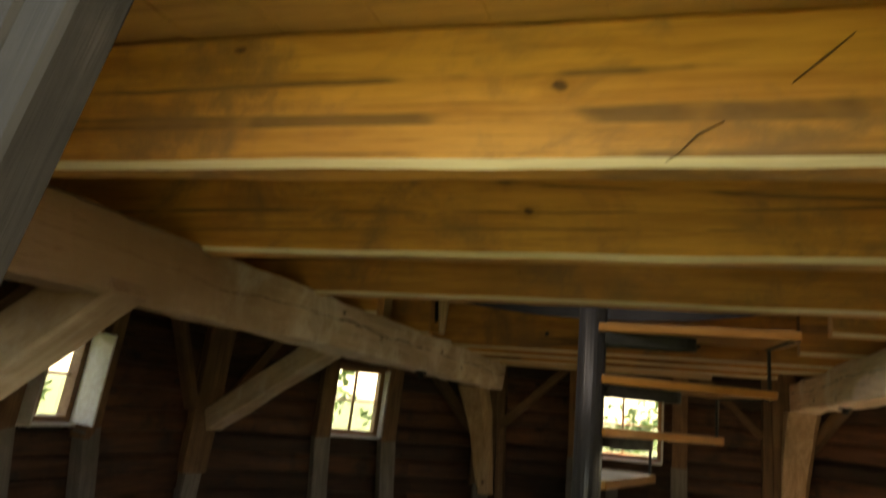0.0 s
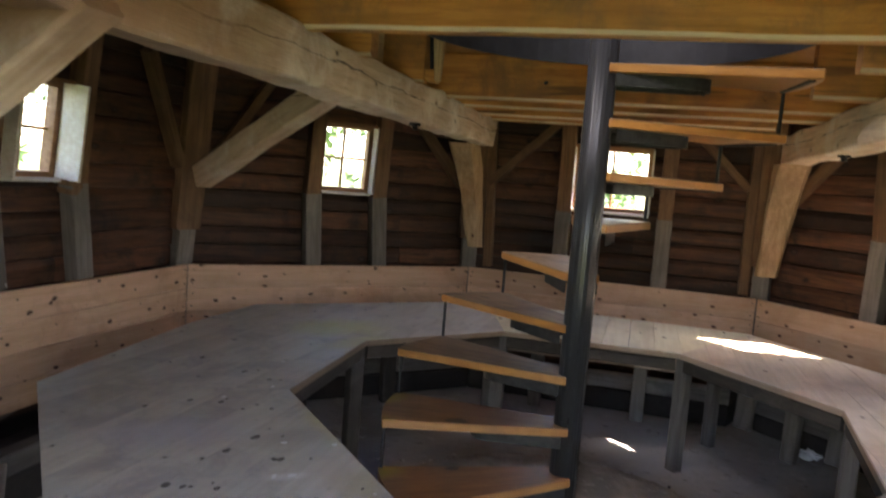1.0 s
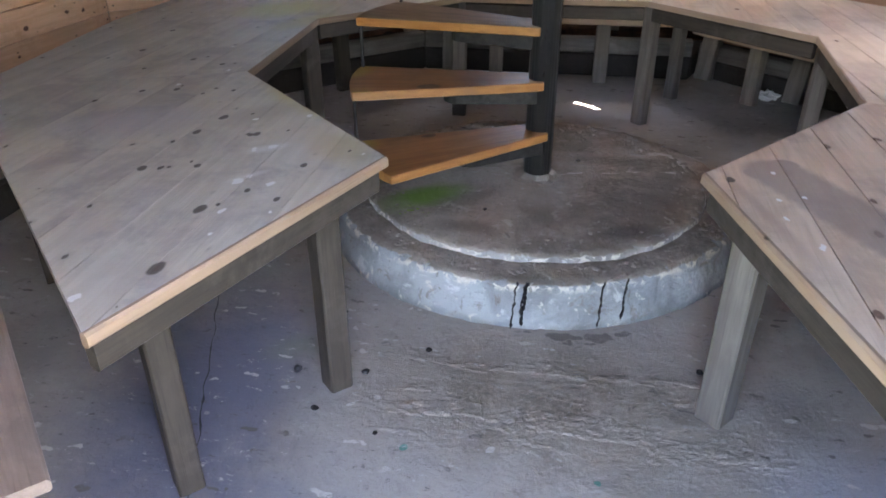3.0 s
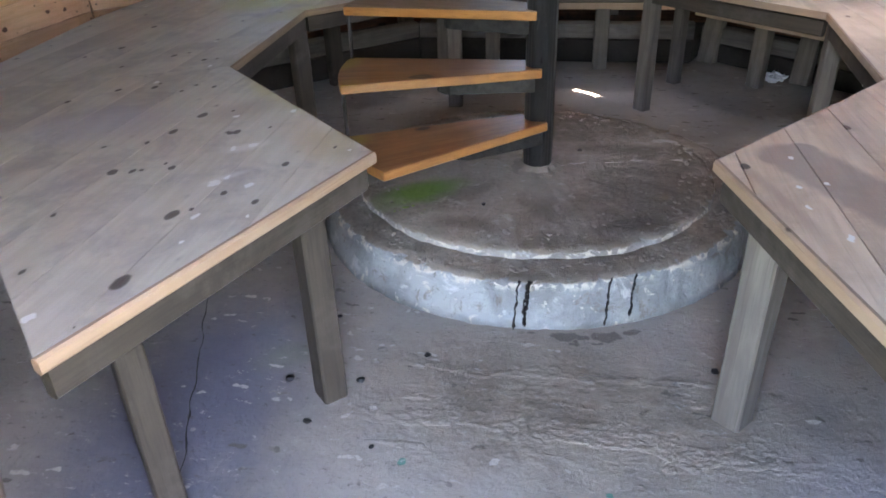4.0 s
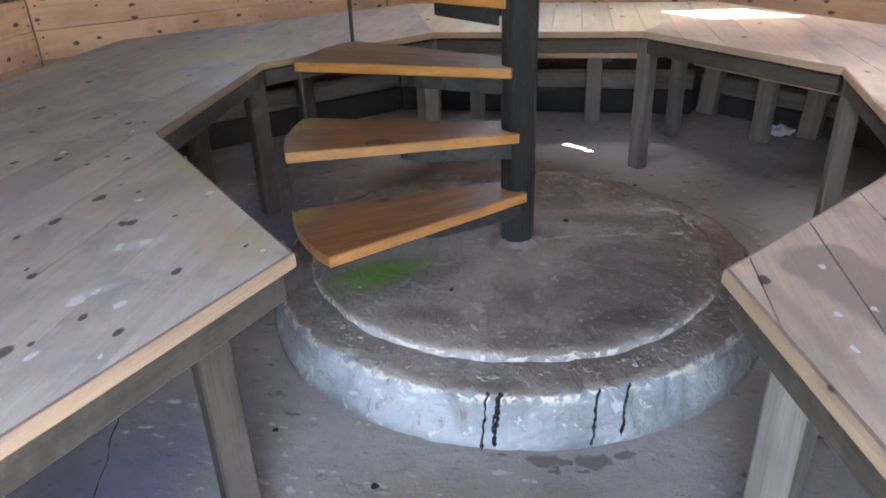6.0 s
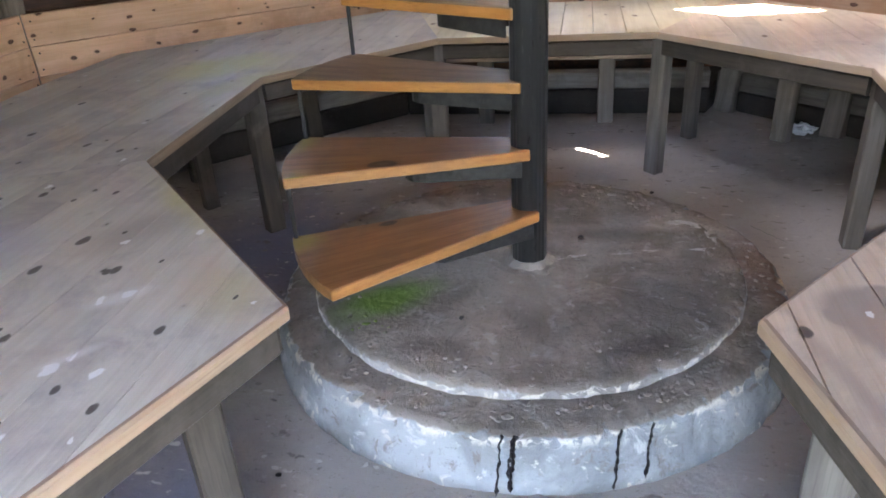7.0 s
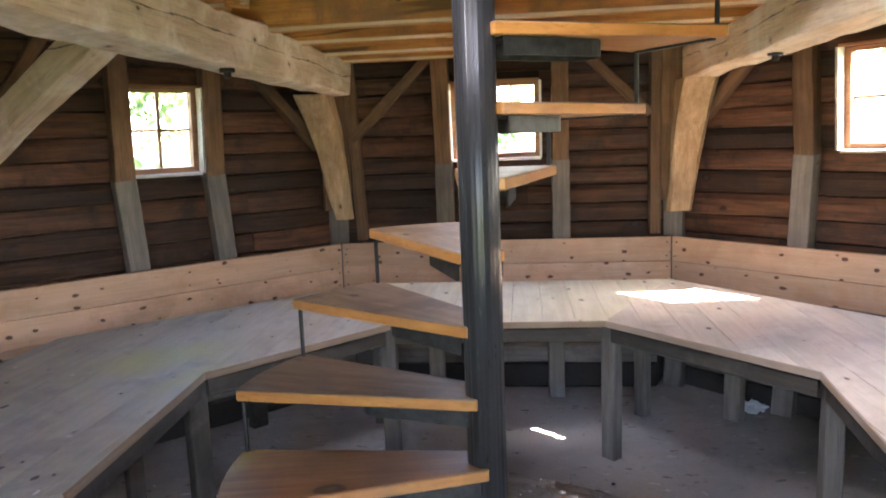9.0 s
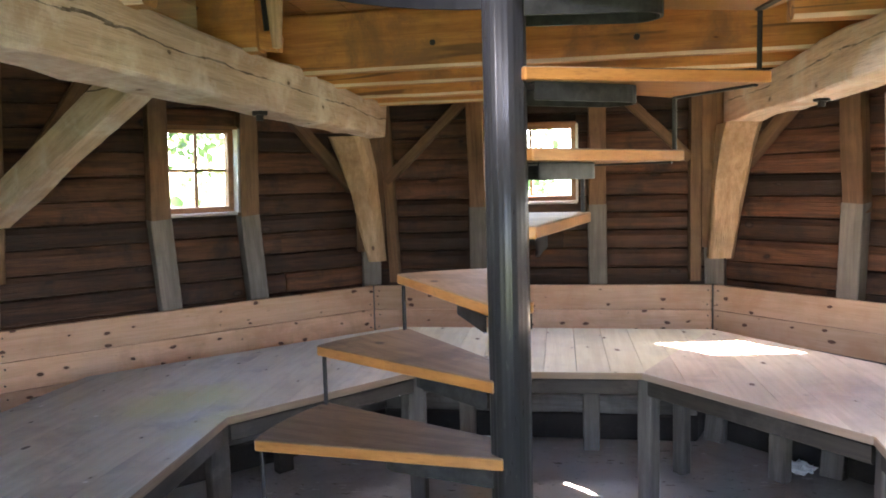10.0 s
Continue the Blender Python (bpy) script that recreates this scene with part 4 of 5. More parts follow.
# windows
for n, (k, (c, h)) in enumerate(WINDOWS.items()):
    f = wall_frame(k)
    win = thing("window_%d" % (n + 1), on_wall(k, c, 0.05, SILL), "small four-pane wooden window in the mill wall", "window", kind="structure")
    t = 0.035
    lo, hi, a, b = SILL, HEADS.get(k, HEAD), c - h, c + h
    bm = bmesh.new()
    box(a, a + t, 0.0, 0.075, lo, hi, 0.003, bm)
    box(b - t, b, 0.0, 0.075, lo, hi, 0.003, bm)
    box(a + t, b - t, 0.0, 0.075, hi - t, hi, 0.003, bm)
    box(a + t, b - t, 0.0, 0.075, lo, lo + t, 0.003, bm)
    part("frame", bm, FRAME_BROWN, win, "reddish brown window frame", f)
    bm = bmesh.new()
    mid, half = (a + b) / 2, (lo + hi) / 2
    box(mid - 0.009, mid + 0.009, 0.04, 0.062, lo + t, hi - t, 0.002, bm)
    part("muntin", bm, FRAME_BROWN, win, m=f)
    part("muntin", box(a + t, mid - 0.009, 0.042, 0.06, half - 0.009, half + 0.009, 0.002), FRAME_BROWN, win, m=f)
    part("muntin", box(mid + 0.009, b - t, 0.042, 0.06, half - 0.009, half + 0.009, 0.002), FRAME_BROWN, win, m=f)
    for x0, x1 in ((a + t, mid - 0.009), (mid + 0.009, b - t)):
        for z0, z1 in ((lo + t, half - 0.009), (half + 0.009, hi - t)):
            pane = part("pane", box(x0, x1, 0.05, 0.053, z0, z1), GLASS, win, "old clear glass pane", f)
            pane.visible_shadow = False
    part("sill", box(a - 0.005, b + 0.005, -0.05, 0.0, lo - 0.014, lo + 0.004, 0.003), FRAME, win, "pale worn sill board", f)
    for x0 in (a - 0.012, b - 0.004):
        part("reveal", box(x0, x0 + 0.016, -0.17 if k == 2 else -0.09, -0.002, lo + 0.006, hi, 0.002), FRAME, win, "pale reveal board", f)
    part("head_board", box(a, b, -0.08, -0.002, hi - 0.004, hi + 0.016, 0.002), FRAME_BROWN, win, m=f)

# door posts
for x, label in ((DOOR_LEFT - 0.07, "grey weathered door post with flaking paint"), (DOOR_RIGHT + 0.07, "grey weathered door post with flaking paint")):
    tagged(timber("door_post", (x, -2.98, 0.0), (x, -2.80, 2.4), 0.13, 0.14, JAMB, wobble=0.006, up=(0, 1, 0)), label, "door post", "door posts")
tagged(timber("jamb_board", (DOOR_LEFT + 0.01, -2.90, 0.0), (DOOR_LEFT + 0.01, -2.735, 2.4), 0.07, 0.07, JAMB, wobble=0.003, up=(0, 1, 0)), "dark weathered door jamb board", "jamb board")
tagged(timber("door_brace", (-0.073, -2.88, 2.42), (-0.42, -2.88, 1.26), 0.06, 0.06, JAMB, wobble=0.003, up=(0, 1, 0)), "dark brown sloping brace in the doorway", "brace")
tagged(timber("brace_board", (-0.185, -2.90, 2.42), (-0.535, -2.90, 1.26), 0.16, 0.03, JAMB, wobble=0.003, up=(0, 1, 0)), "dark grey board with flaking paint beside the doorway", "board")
tagged(timber("door_lintel", (DOOR_LEFT - 0.1, -2.88, 2.47), (DOOR_RIGHT + 0.1, -2.88, 2.47), 0.14, 0.14, OLD, wobble=0.006), "old brown timber door lintel", "lintel")

# backboards round the tables
nail_bm = bmesh.new()
bmesh.ops.create_cone(nail_bm, cap_ends=True, segments=8, radius1=0.0055, radius2=0.0045, depth=0.004, matrix=Matrix.Rotation(radians(90), 4, "X"))
nail_me = bpy.data.meshes.new("nail")
nail_bm.to_mesh(nail_me)
nail_bm.free()
nail_me.materials.append(IRON)
random.seed(9)
for k in (0, 1, 2, 3, 5, 6, 7):
    r = 2.82
    rot = Matrix.Rotation(radians(45 * k), 4, "Z")
    a, b = -r * HALF + 0.004, r * HALF - 0.004
    if k == 3:
        b = 0.72
    if k == 5:
        a = -0.9
    bb = thing("backboard", rot @ Vector((0, r, 0.45)), "pinkish new pine backboard of broad planks with dark knots", "backboard", "backboards")
    lower = (0.15,)
    z = 0.45 - sum(lower)
    for tall in lower + (0.16, 0.165, 0.172):
        m = rot @ Matrix.Translation((a, r, z))
        part("plank", box(0, b - a, random.uniform(-0.002, 0.002), 0.028, 0.0, tall - 0.0025, 0.003), BOARD, bb, m=m)
        for u in (a + 0.03, a + 0.036, b - 0.03, b - 0.026):
            placed("nail", nail_me, bb, m=rot @ Matrix.Translation((u, r - 0.0025, z + (0.035 if u in (a + 0.03, b - 0.03) else tall - 0.04))))
        z += tall

# ring of work tables
TZ, TH = 0.75, 0.03
EL, L1, L2, FL, FR, R2, R1, ER = (-0.367, -1.304), (-1.124, -0.52), (-1.185, 0.51), (-0.54, 1.27), (0.545, 1.29), (1.252, 0.496), (1.14, -0.54), (0.508, -1.277)
ELo, L1o, L2o, FLo, FRo, R2o, R1o, ERo = (-0.693, -2.228), (-2.03, -0.93), (-2.2, 1.05), (-0.88, 2.32), (1.06, 2.30), (2.12, 0.95), (2.05, -0.95), (0.72, -2.2)
SECTIONS = [
    ("worktable", 3, [L1, L1o, ELo, EL], (EL, L1), TABLE_GREY, "grey weathered plank work table with white paint specks", True),
    ("worktable", 2, [L2, L2o, (-2.2, 0.3), L1o, L1], (L1, L2), TABLE_GREY, "grey weathered plank work table against the wall", False),
    ("worktable", 1, [FL, FLo, L2o, L2], (L2, FL), TABLE_GREY, "grey weathered plank work table with yellow paint haze", False),
    ("worktable", 0, [FR, FRo, FLo, FL], (FL, FR), TABLE_PALE, "pale pine plank work table opposite the door", False),
    ("worktable", 7, [R2, R2o, FRo, FR], (FR, R2), TABLE_PINK, "pinkish pine plank work table in the sun", False),
    ("worktable", 6, [R1, R1o, R2o, R2], (R2, R1), TABLE_PINK, "pinkish pine plank work table against the wall", False),
    ("worktable", 5, [ER, ERo, R1o, R1], (R1, ER), TABLE_WARM, "pinkish pine plank work table with a dark stain", True),
]


def shrink(poly, gap):
    cx, cy = sum(p[0] for p in poly) / len(poly), sum(p[1] for p in poly) / len(poly)
    return [(x + (cx - x) * gap, y + (cy - y) * gap) for x, y in poly]


SLOT, SLOT_WAY = Vector((1.050, 1.734)), Vector((0.80, -0.60))


def slotted(poly):
    """The outline in convex pieces round an added slot that shapes a sun spot on the floor."""
    across = Vector((-SLOT_WAY.y, SLOT_WAY.x))
    a, b = SLOT + across * 0.034, SLOT - across * 0.034
    pieces = [clipped(poly, a, across), clipped(poly, b, -across)]
    middle = clipped(poly, a, -across)
    middle = clipped(middle, b, across) if len(middle) > 2 else []
    if len(middle) > 2:
        pieces += [clipped(middle, SLOT + SLOT_WAY * 0.13, SLOT_WAY), clipped(middle, SLOT - SLOT_WAY * 0.13, -SLOT_WAY)]
        # the slot jogs sideways, for a spot of two lobes
        jog = SLOT + SLOT_WAY * 0.045
        within = clipped(clipped(middle, SLOT + SLOT_WAY * 0.13, -SLOT_WAY), SLOT - SLOT_WAY * 0.13, SLOT_WAY)
        if len(within) > 2:
            for way, side in ((SLOT_WAY, across), (-SLOT_WAY, -across)):
                half = clipped(within, jog, way)
                half = clipped(half, SLOT + side * 0.02, side) if len(half) > 2 else []
                if len(half) > 2:
                    pieces.append(half)
    pieces = [p[:-1] if len(p) > 2 and hypot(p[0][0] - p[-1][0], p[0][1] - p[-1][1]) < 0.004 else p for p in pieces]
    return [p for p in pieces if len(p) > 2]


random.seed(21)
for name, k, outline, (ia, ib), wood_top, label, end in SECTIONS:
    cx, cy = sum(p[0] for p in outline) / len(outline), sum(p[1] for p in outline) / len(outline)
    table = thing(name, (cx, cy, 0), label, "work table", "ring of work tables")
    e = Vector((ib[0] - ia[0], ib[1] - ia[1])).normalized()
    nrm = Vector((-e.y, e.x))
    if nrm.x * cx + nrm.y * cy < 0:
        nrm = -nrm
    # all planks run away from the door, edge to edge
    start, open_joint = (-2.29, 0.0009) if k in (1, 2, 3) else (-2.322, 0.0017)
    for i in range(30):
        s = start + 0.16 * i
        strip = clipped(outline, (s + open_joint, 0), (1, 0))
        strip = clipped(strip, (s + 0.16 - open_joint, 0), (-1, 0)) if len(strip) > 2 else strip
        if len(strip) > 2 and hypot(strip[0][0] - strip[-1][0], strip[0][1] - strip[-1][1]) < 0.004:
            strip.pop()
        if len(strip) < 3 or max(p[0] for p in strip) - min(p[0] for p in strip) < 0.006:
            continue
        m = Matrix(((0, -1, 0, s + 0.08), (1, 0, 0, cy), (0, 0, 1, TZ - TH), (0, 0, 0, 1)))
        inv = m.inverted()
        bm = None
        for piece in (slotted(strip) if k == 7 else [strip]):
            local = [tuple((inv @ Vector((x, y, 0)))[:2]) for x, y in piece]
            bm = solid(local, 0.0, TH, 0.0, bm)
        part("plank", bm, wood_top, table, m=m)

    # unseen dark sheet, added to keep light out of the plank joints
    if k != 7:
        part("underboard", solid(shrink(outline, 0.045), TZ - TH - 0.006, TZ - TH - 0.001), LEG, table, "added dark sheet that keeps the plank joints dark")

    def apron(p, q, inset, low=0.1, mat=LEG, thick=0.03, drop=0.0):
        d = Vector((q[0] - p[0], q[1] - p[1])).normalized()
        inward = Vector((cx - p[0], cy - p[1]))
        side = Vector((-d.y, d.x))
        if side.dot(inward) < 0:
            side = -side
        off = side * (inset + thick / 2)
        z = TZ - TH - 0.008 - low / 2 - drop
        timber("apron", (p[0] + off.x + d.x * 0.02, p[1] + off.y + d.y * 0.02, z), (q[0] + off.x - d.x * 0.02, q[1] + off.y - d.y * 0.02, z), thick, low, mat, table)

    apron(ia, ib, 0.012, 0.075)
    lip = timber("edge_strip", (ia[0] - nrm.x * 0.003, ia[1] - nrm.y * 0.003, TZ - 0.017), (ib[0] - nrm.x * 0.003, ib[1] - nrm.y * 0.003, TZ - 0.017), 0.008, 0.031, LIP if k in (0, 1, 2, 3) else LIP_PINK, table, chamfer=0.002)
    if end:
        inner, far = (EL, ELo) if k == 3 else (ER, ERo)
        apron(inner, far, 0.012, 0.07)
        d = Vector((far[0] - inner[0], far[1] - inner[1])).normalized()
        lip = timber("edge_strip", (inner[0] - d.x * 0.0, inner[1], TZ - 0.016), (far[0], far[1], TZ - 0.016), 0.02, 0.033, EDGE, table, "fresh sawn orange edge strip")

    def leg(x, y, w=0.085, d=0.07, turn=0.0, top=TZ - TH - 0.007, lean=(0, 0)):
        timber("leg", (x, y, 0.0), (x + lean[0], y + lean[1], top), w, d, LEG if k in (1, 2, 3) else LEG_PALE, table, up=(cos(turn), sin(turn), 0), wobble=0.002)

    a = atan2(nrm.y, nrm.x)
    if k == 3:
        leg(-0.53, -1.415, 0.082, 0.075, a)
        leg(-0.80, -1.89, 0.08, 0.07, a)
        leg(-1.85, -0.98, 0.08, 0.07, a)
    elif k == 5:
        leg(0.645, -1.37, 0.085, 0.085, a)
        leg(0.95, -1.98, 0.08, 0.07, a)
    corner = {2: (L1, L1o), 1: (L2, L2o), 0: (FL, FLo), 7: (FR, FRo), 6: (R2, R2o)}.get(k)
    if corner:
        p, q = corner
        for f, wdt in ((0.07, 0.085), (0.52, 0.075)):
            if k == 7 and f > 0.5:
                leg(0.83, 1.94, wdt, 0.07, a)
                continue
            leg(p[0] + (q[0] - p[0]) * f, p[1] + (q[1] - p[1]) * f, wdt, 0.07, a)
        # short posts stand before the masonry, a rail joins the middle legs
        for u in {2: (), 7: (-0.516, 0.4)}.get(k, (-0.385, 0.385)):
            foot = nrm * 2.25 + e * u
            timber("back_post", (foot.x, foot.y, 0.0), (foot.x + nrm.x * 0.02, foot.y + nrm.y * 0.02, TZ - TH - 0.007), 0.1, 0.07, GREY if k in (0, 7) else LEG, table, "grey back post", up=(cos(a), sin(a), 0), wobble=0.004)
        # unseen board, added to block the light falling through the gap behind the table
        if k in (6, 7):
            blocker = [(nrm * v + e * u) for u, v in ((-0.8, 1.97), (0.8, 1.97), (1.145, 2.79), (-1.145, 2.79))]
            part("lower_shelf", solid([(p.x, p.y) for p in blocker], 0.60, 0.622, 0.003), LEG, table, "unseen added board blocking light behind the table")
        out = nrm * (1.93 if k in (0, 1) else 1.84)
        timber("rail", (out.x - e.x * 0.72, out.y - e.y * 0.72, 0.515), (out.x + e.x * 0.72, out.y + e.y * 0.72, 0.515), 0.035, 0.072, RAIL, table, "pinkish sawn rail", wobble=0.002)

# dark masonry plinth and a grey sill beam behind the tables
for k in (0, 1, 2, 3, 5, 6, 7):
    rot = Matrix.Rotation(radians(45 * k), 4, "Z")
    r0, r1 = (2.58 if k == 7 else 2.42), 2.855
    top = 0.194 - 0.22 * (r0 - 2.3)
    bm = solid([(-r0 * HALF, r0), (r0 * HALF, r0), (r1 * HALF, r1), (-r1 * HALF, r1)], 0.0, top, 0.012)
    tagged(part("plinth", bm, NEAR_BLACK, m=rot), "dark rough masonry plinth behind the tables", "plinth", kind="structure")
    reach = r0 * HALF
    beam = timber("sill_beam", rot @ Vector((-reach, r0 + 0.06, top + 0.055)), rot @ Vector((reach, r0 + 0.06, top + 0.055)), 0.1, 0.112, SILL_WOOD, wobble=0.008, chamfer=0.01)
    tagged(beam, "grey weathered sill beam on the masonry plinth", "sill beam", "sill beams")
    for u in () if k in (2, 3) else (-0.22, -0.95):
        strut = timber("strut", rot @ Vector((u, 2.53, 0.0 if k == 7 else top)), rot @ Vector((u - 0.02, 2.66, 0.6)), 0.12, 0.09, GREY, wobble=0.006)
        tagged(strut, "grey weathered strut standing before the plinth", "strut", "plinth struts")

# low ledge beside the door
ledge = thing("ledge", (-1.4, -1.75, 0.4), "low plank ledge between table and wall", "ledge")
d = Vector((-0.7071, 0.7071))
n = Vector((-0.7071, -0.7071))
p = n * 2.32 + d * (-1.05)
q = n * 2.32 + d * 0.75
timber("plank", (p.x, p.y, 0.42), (q.x, q.y, 0.42), 0.26, 0.03, DULL, ledge)
for f in (0.06, 0.9):
    timber("leg", (p.x + (q.x - p.x) * f, p.y + (q.y - p.y) * f, 0.0), (p.x + (q.x - p.x) * f, p.y + (q.y - p.y) * f, 0.404), 0.08, 0.06, GREY, ledge, up=(0.7, 0.7, 0))

# ---- round concrete base ----
def wheel(r_foot, r_top, z0, z1, count=96, rough=0.008, seed=0.0, crown=0.0):
    bm = bmesh.new()
    loops = []
    rows = [(r_foot, z0, 0.6)]
    for i in range(1, 5):
        rows.append((r_foot + (r_top + 0.008 - r_foot) * i / 5, z0 + (z1 - 0.02 - z0) * i / 4, 0.7))
    rows += [(r_top + 0.004, z1 - 0.009, 1.2), (r_top - 0.006, z1 - 0.001, 1.5), (r_top - 0.022, z1 + 0.001, 0.9)]
    rows += [(r_top * f, z1 + crown * min(1.0, (1 - f) * 6), 0.4) for f in (0.94, 0.9, 0.86, 0.8, 0.7, 0.55, 0.35)]
    for r, z, broken in rows:
        loop = []
        for i in range(count):
            a = 2 * pi * i / count
            p = Vector((cos(a) * r, sin(a) * r, z))
            v = noise.noise(p * 3.2 + Vector((seed, 0, 0))) * rough * 0.8 + noise.noise(p * 15 + Vector((0, seed, 0))) * rough * 0.6 * broken
            chip = min(0.0, noise.noise(p * 26 + Vector((0, 0, seed))) + 0.12) * rough * 1.5 * broken
            dz = noise.noise(p * 9 + Vector((seed, seed, 0))) * 0.006 + noise.noise(p * 30) * 0.005 + chip * 0.7
            rr = r + v + chip
            loop.append(bm.verts.new((rr * cos(a), rr * sin(a), z + (dz if z > z0 + 0.01 else 0.0))))
        loops.append(loop)
    for a, b in zip(loops, loops[1:]):
        for i in range(count):
            bm.faces.new((a[i], a[(i + 1) % count], b[(i + 1) % count], b[i]))
    bm.faces.new(loops[-1])
    bm.faces.new(loops[0][::-1])
    for f in bm.faces:
        f.smooth = True
    return bm


base = thing("round_base", (0.005, -0.085, 0), "two-step round concrete base with flaking blue-white paint", "base")
part("lower_disc", wheel(0.925, 0.875, 0.0, 0.172, 300, 0.016, 1.0, 0.006), LOWER, base, m=Matrix.Translation((0.005, -0.085, 0)))
part("upper_disc", wheel(0.765, 0.752, 0.16, 0.208, 300, 0.012, 5.0, 0.006), UPPER, base, m=Matrix.Translation((0.0, -0.08, 0)))

# ---- spiral stair ----
stair = thing("spiral_staircase", (PX, PY, 0.2), "spiral staircase with varnished wooden treads on a dark steel pole", "staircase")


def tube(r, z0, z1, count=28):
    bm = bmesh.new()
    return solid([(r * cos(2 * pi * i / count), r * sin(2 * pi * i / count)) for i in range(count)], z0, z1)


ribs = 120
outline = []
for i in range(ribs):
    a = 2 * pi * i / ribs
    r = 0.0612 + 0.0009 * sin(a * 9 + 0.8 * sin(a * 2)) + 0.0004 * sin(a * 23 + 1.0)
    outline.append((r * cos(a), r * sin(a)))
bm = solid(outline, 0.205, 2.6)
bm.normal_update()
for f in bm.faces:
    f.smooth = abs(f.normal.z) < 0.5
part("pole", bm, POLE, stair, "dark blue-green painted steel pole", Matrix.Translation((PX, PY, 0)))
bm = bmesh.new()
rings = []
for r, z in ((0.06, 0.236), (0.072, 0.231), (0.088, 0.219), (0.112, 0.214), (0.135, 0.2)):
    rings.append([bm.verts.new(((r + 0.05 * (r - 0.05) / 0.085 * noise.noise(Vector((cos(a) * 2.2, sin(a) * 2.2, 3.0)))) * cos(a), (r + 0.05 * (r - 0.05) / 0.085 * noise.noise(Vector((cos(a) * 2.2, sin(a) * 2.2, 3.0)))) * sin(a),
                                z + 0.004 * noise.noise(Vector((cos(a) * r * 60, sin(a) * r * 60, 1.0))))) for a in (2 * pi * i / 72 for i in range(72))])
for p, q in zip(rings, rings[1:]):
    for i in range(72):
        bm.faces.new((p[i], p[(i + 1) % 72], q[(i + 1) % 72], q[i]))
part("collar", bm, DISC, stair, "ragged cement collar", Matrix.Translation((PX, PY, 0)))
R, A0, DA, SPAN, Z0, RISE = 0.83, 230.45, -25.93, 29.0, 0.437, 0.2223


def tread_mesh(top, edge):
    """One tread; its middle line runs along x from the pole."""
    half = radians(SPAN / 2)
    pts = []
    for i in range(9):
        a = -half + 2 * half * i / 8
        pts.append((R * cos(a), R * sin(a)))
    def inner(sign):
        a = sign * half
        return (0.066 * cos(a + sign * pi / 2) + 0.03 * cos(a), 0.066 * sin(a + sign * pi / 2) + 0.03 * sin(a))
    outline = [inner(-1)] + pts + [inner(1)]
    bm = solid(outline, -0.038, 0.0, 0.004)
    bm.normal_update()
    for f in bm.faces:
        f.material_index = 0 if f.normal.z > 0.5 else 1
    me = bpy.data.meshes.new("tread")
    bmesh.ops.recalc_face_normals(bm, faces=bm.faces)
    bm.to_mesh(me)
    bm.free()
    me.materials.append(top)
    me.materials.append(edge)
    return me


def bracket_mesh():
    pts = [(0.04, -0.075)] + [(0.36 + 0.075 * cos(radians(a)), 0.075 * sin(radians(a))) for a in range(-90, 91, 18)] + [(0.04, 0.075)]
    inside = [(0.045, -0.066)] + [(0.36 + 0.066 * cos(radians(a)), 0.066 * sin(radians(a))) for a in range(-90, 91, 18)] + [(0.045, 0.066)]
    bm = bmesh.new()
    n = len(pts)
    rows = [[bm.verts.new((x, y, z)) for x, y in line] for line, z in ((pts, -0.092), (pts, -0.04), (inside, -0.04), (inside, -0.092))]
    for a, b in zip(rows, rows[1:] + rows[:1]):
        for i in range(n - 1):
            bm.faces.new((a[i], a[i + 1], b[i + 1], b[i]))
    box(0.045, 0.36, -0.066, 0.066, -0.046, -0.04, bm=bm)
    me = bpy.data.meshes.new("bracket")
    bmesh.ops.recalc_face_normals(bm, faces=bm.faces)
    bm.to_mesh(me)
    bm.free()
    me.materials.append(STEEL)
    return me


bar_bm = bmesh.new()
half_span = radians(SPAN / 2 - 2)
ends = [Vector((0.80 * cos(a), 0.80 * sin(a), 0)) for a in (-half_span, half_span)]
box(0.762, 0.784, ends[0].y, ends[1].y, -0.046, -0.0385, bm=bar_bm)
bar_me = bpy.data.meshes.new("outer_bar")
bar_bm.to_mesh(bar_me)
bar_bm.free()
bar_me.materials.append(IRON)
tread_me, dusty_me, bracket_me = tread_mesh(TREAD, LOW_EDGE), tread_mesh(DUSTY, TREAD_EDGE), bracket_mesh()
rod_bm = tube(0.008, -RISE - 0.0, -0.036, 8)
rod_me = bpy.data.meshes.new("rod")
rod_bm.to_mesh(rod_me)
rod_bm.free()
rod_me.materials.append(IRON)
for i in range(9):
    front = A0 + DA * i
    z = Z0 + RISE * i
    m = Matrix.Translation((PX + 0.01, PY, z)) @ Matrix.Rotation(radians(front - SPAN / 2), 4, "Z")
    tread = placed("step", tread_me if i < 2 else dusty_me, stair, "orange varnished wooden tread" if i < 2 else "dusty brown wooden tread with orange edge", m)
    placed("bracket", bracket_me, tread, "dark steel bracket", m)
    placed("outer_bar", bar_me, tread, "thin black steel bar", m)
    if i:
        a = radians(front - 2.0)
        placed("rod", rod_me, tread, "thin black steel rod", Matrix.Translation((PX + 0.808 * cos(a), PY + 0.808 * sin(a), z)))

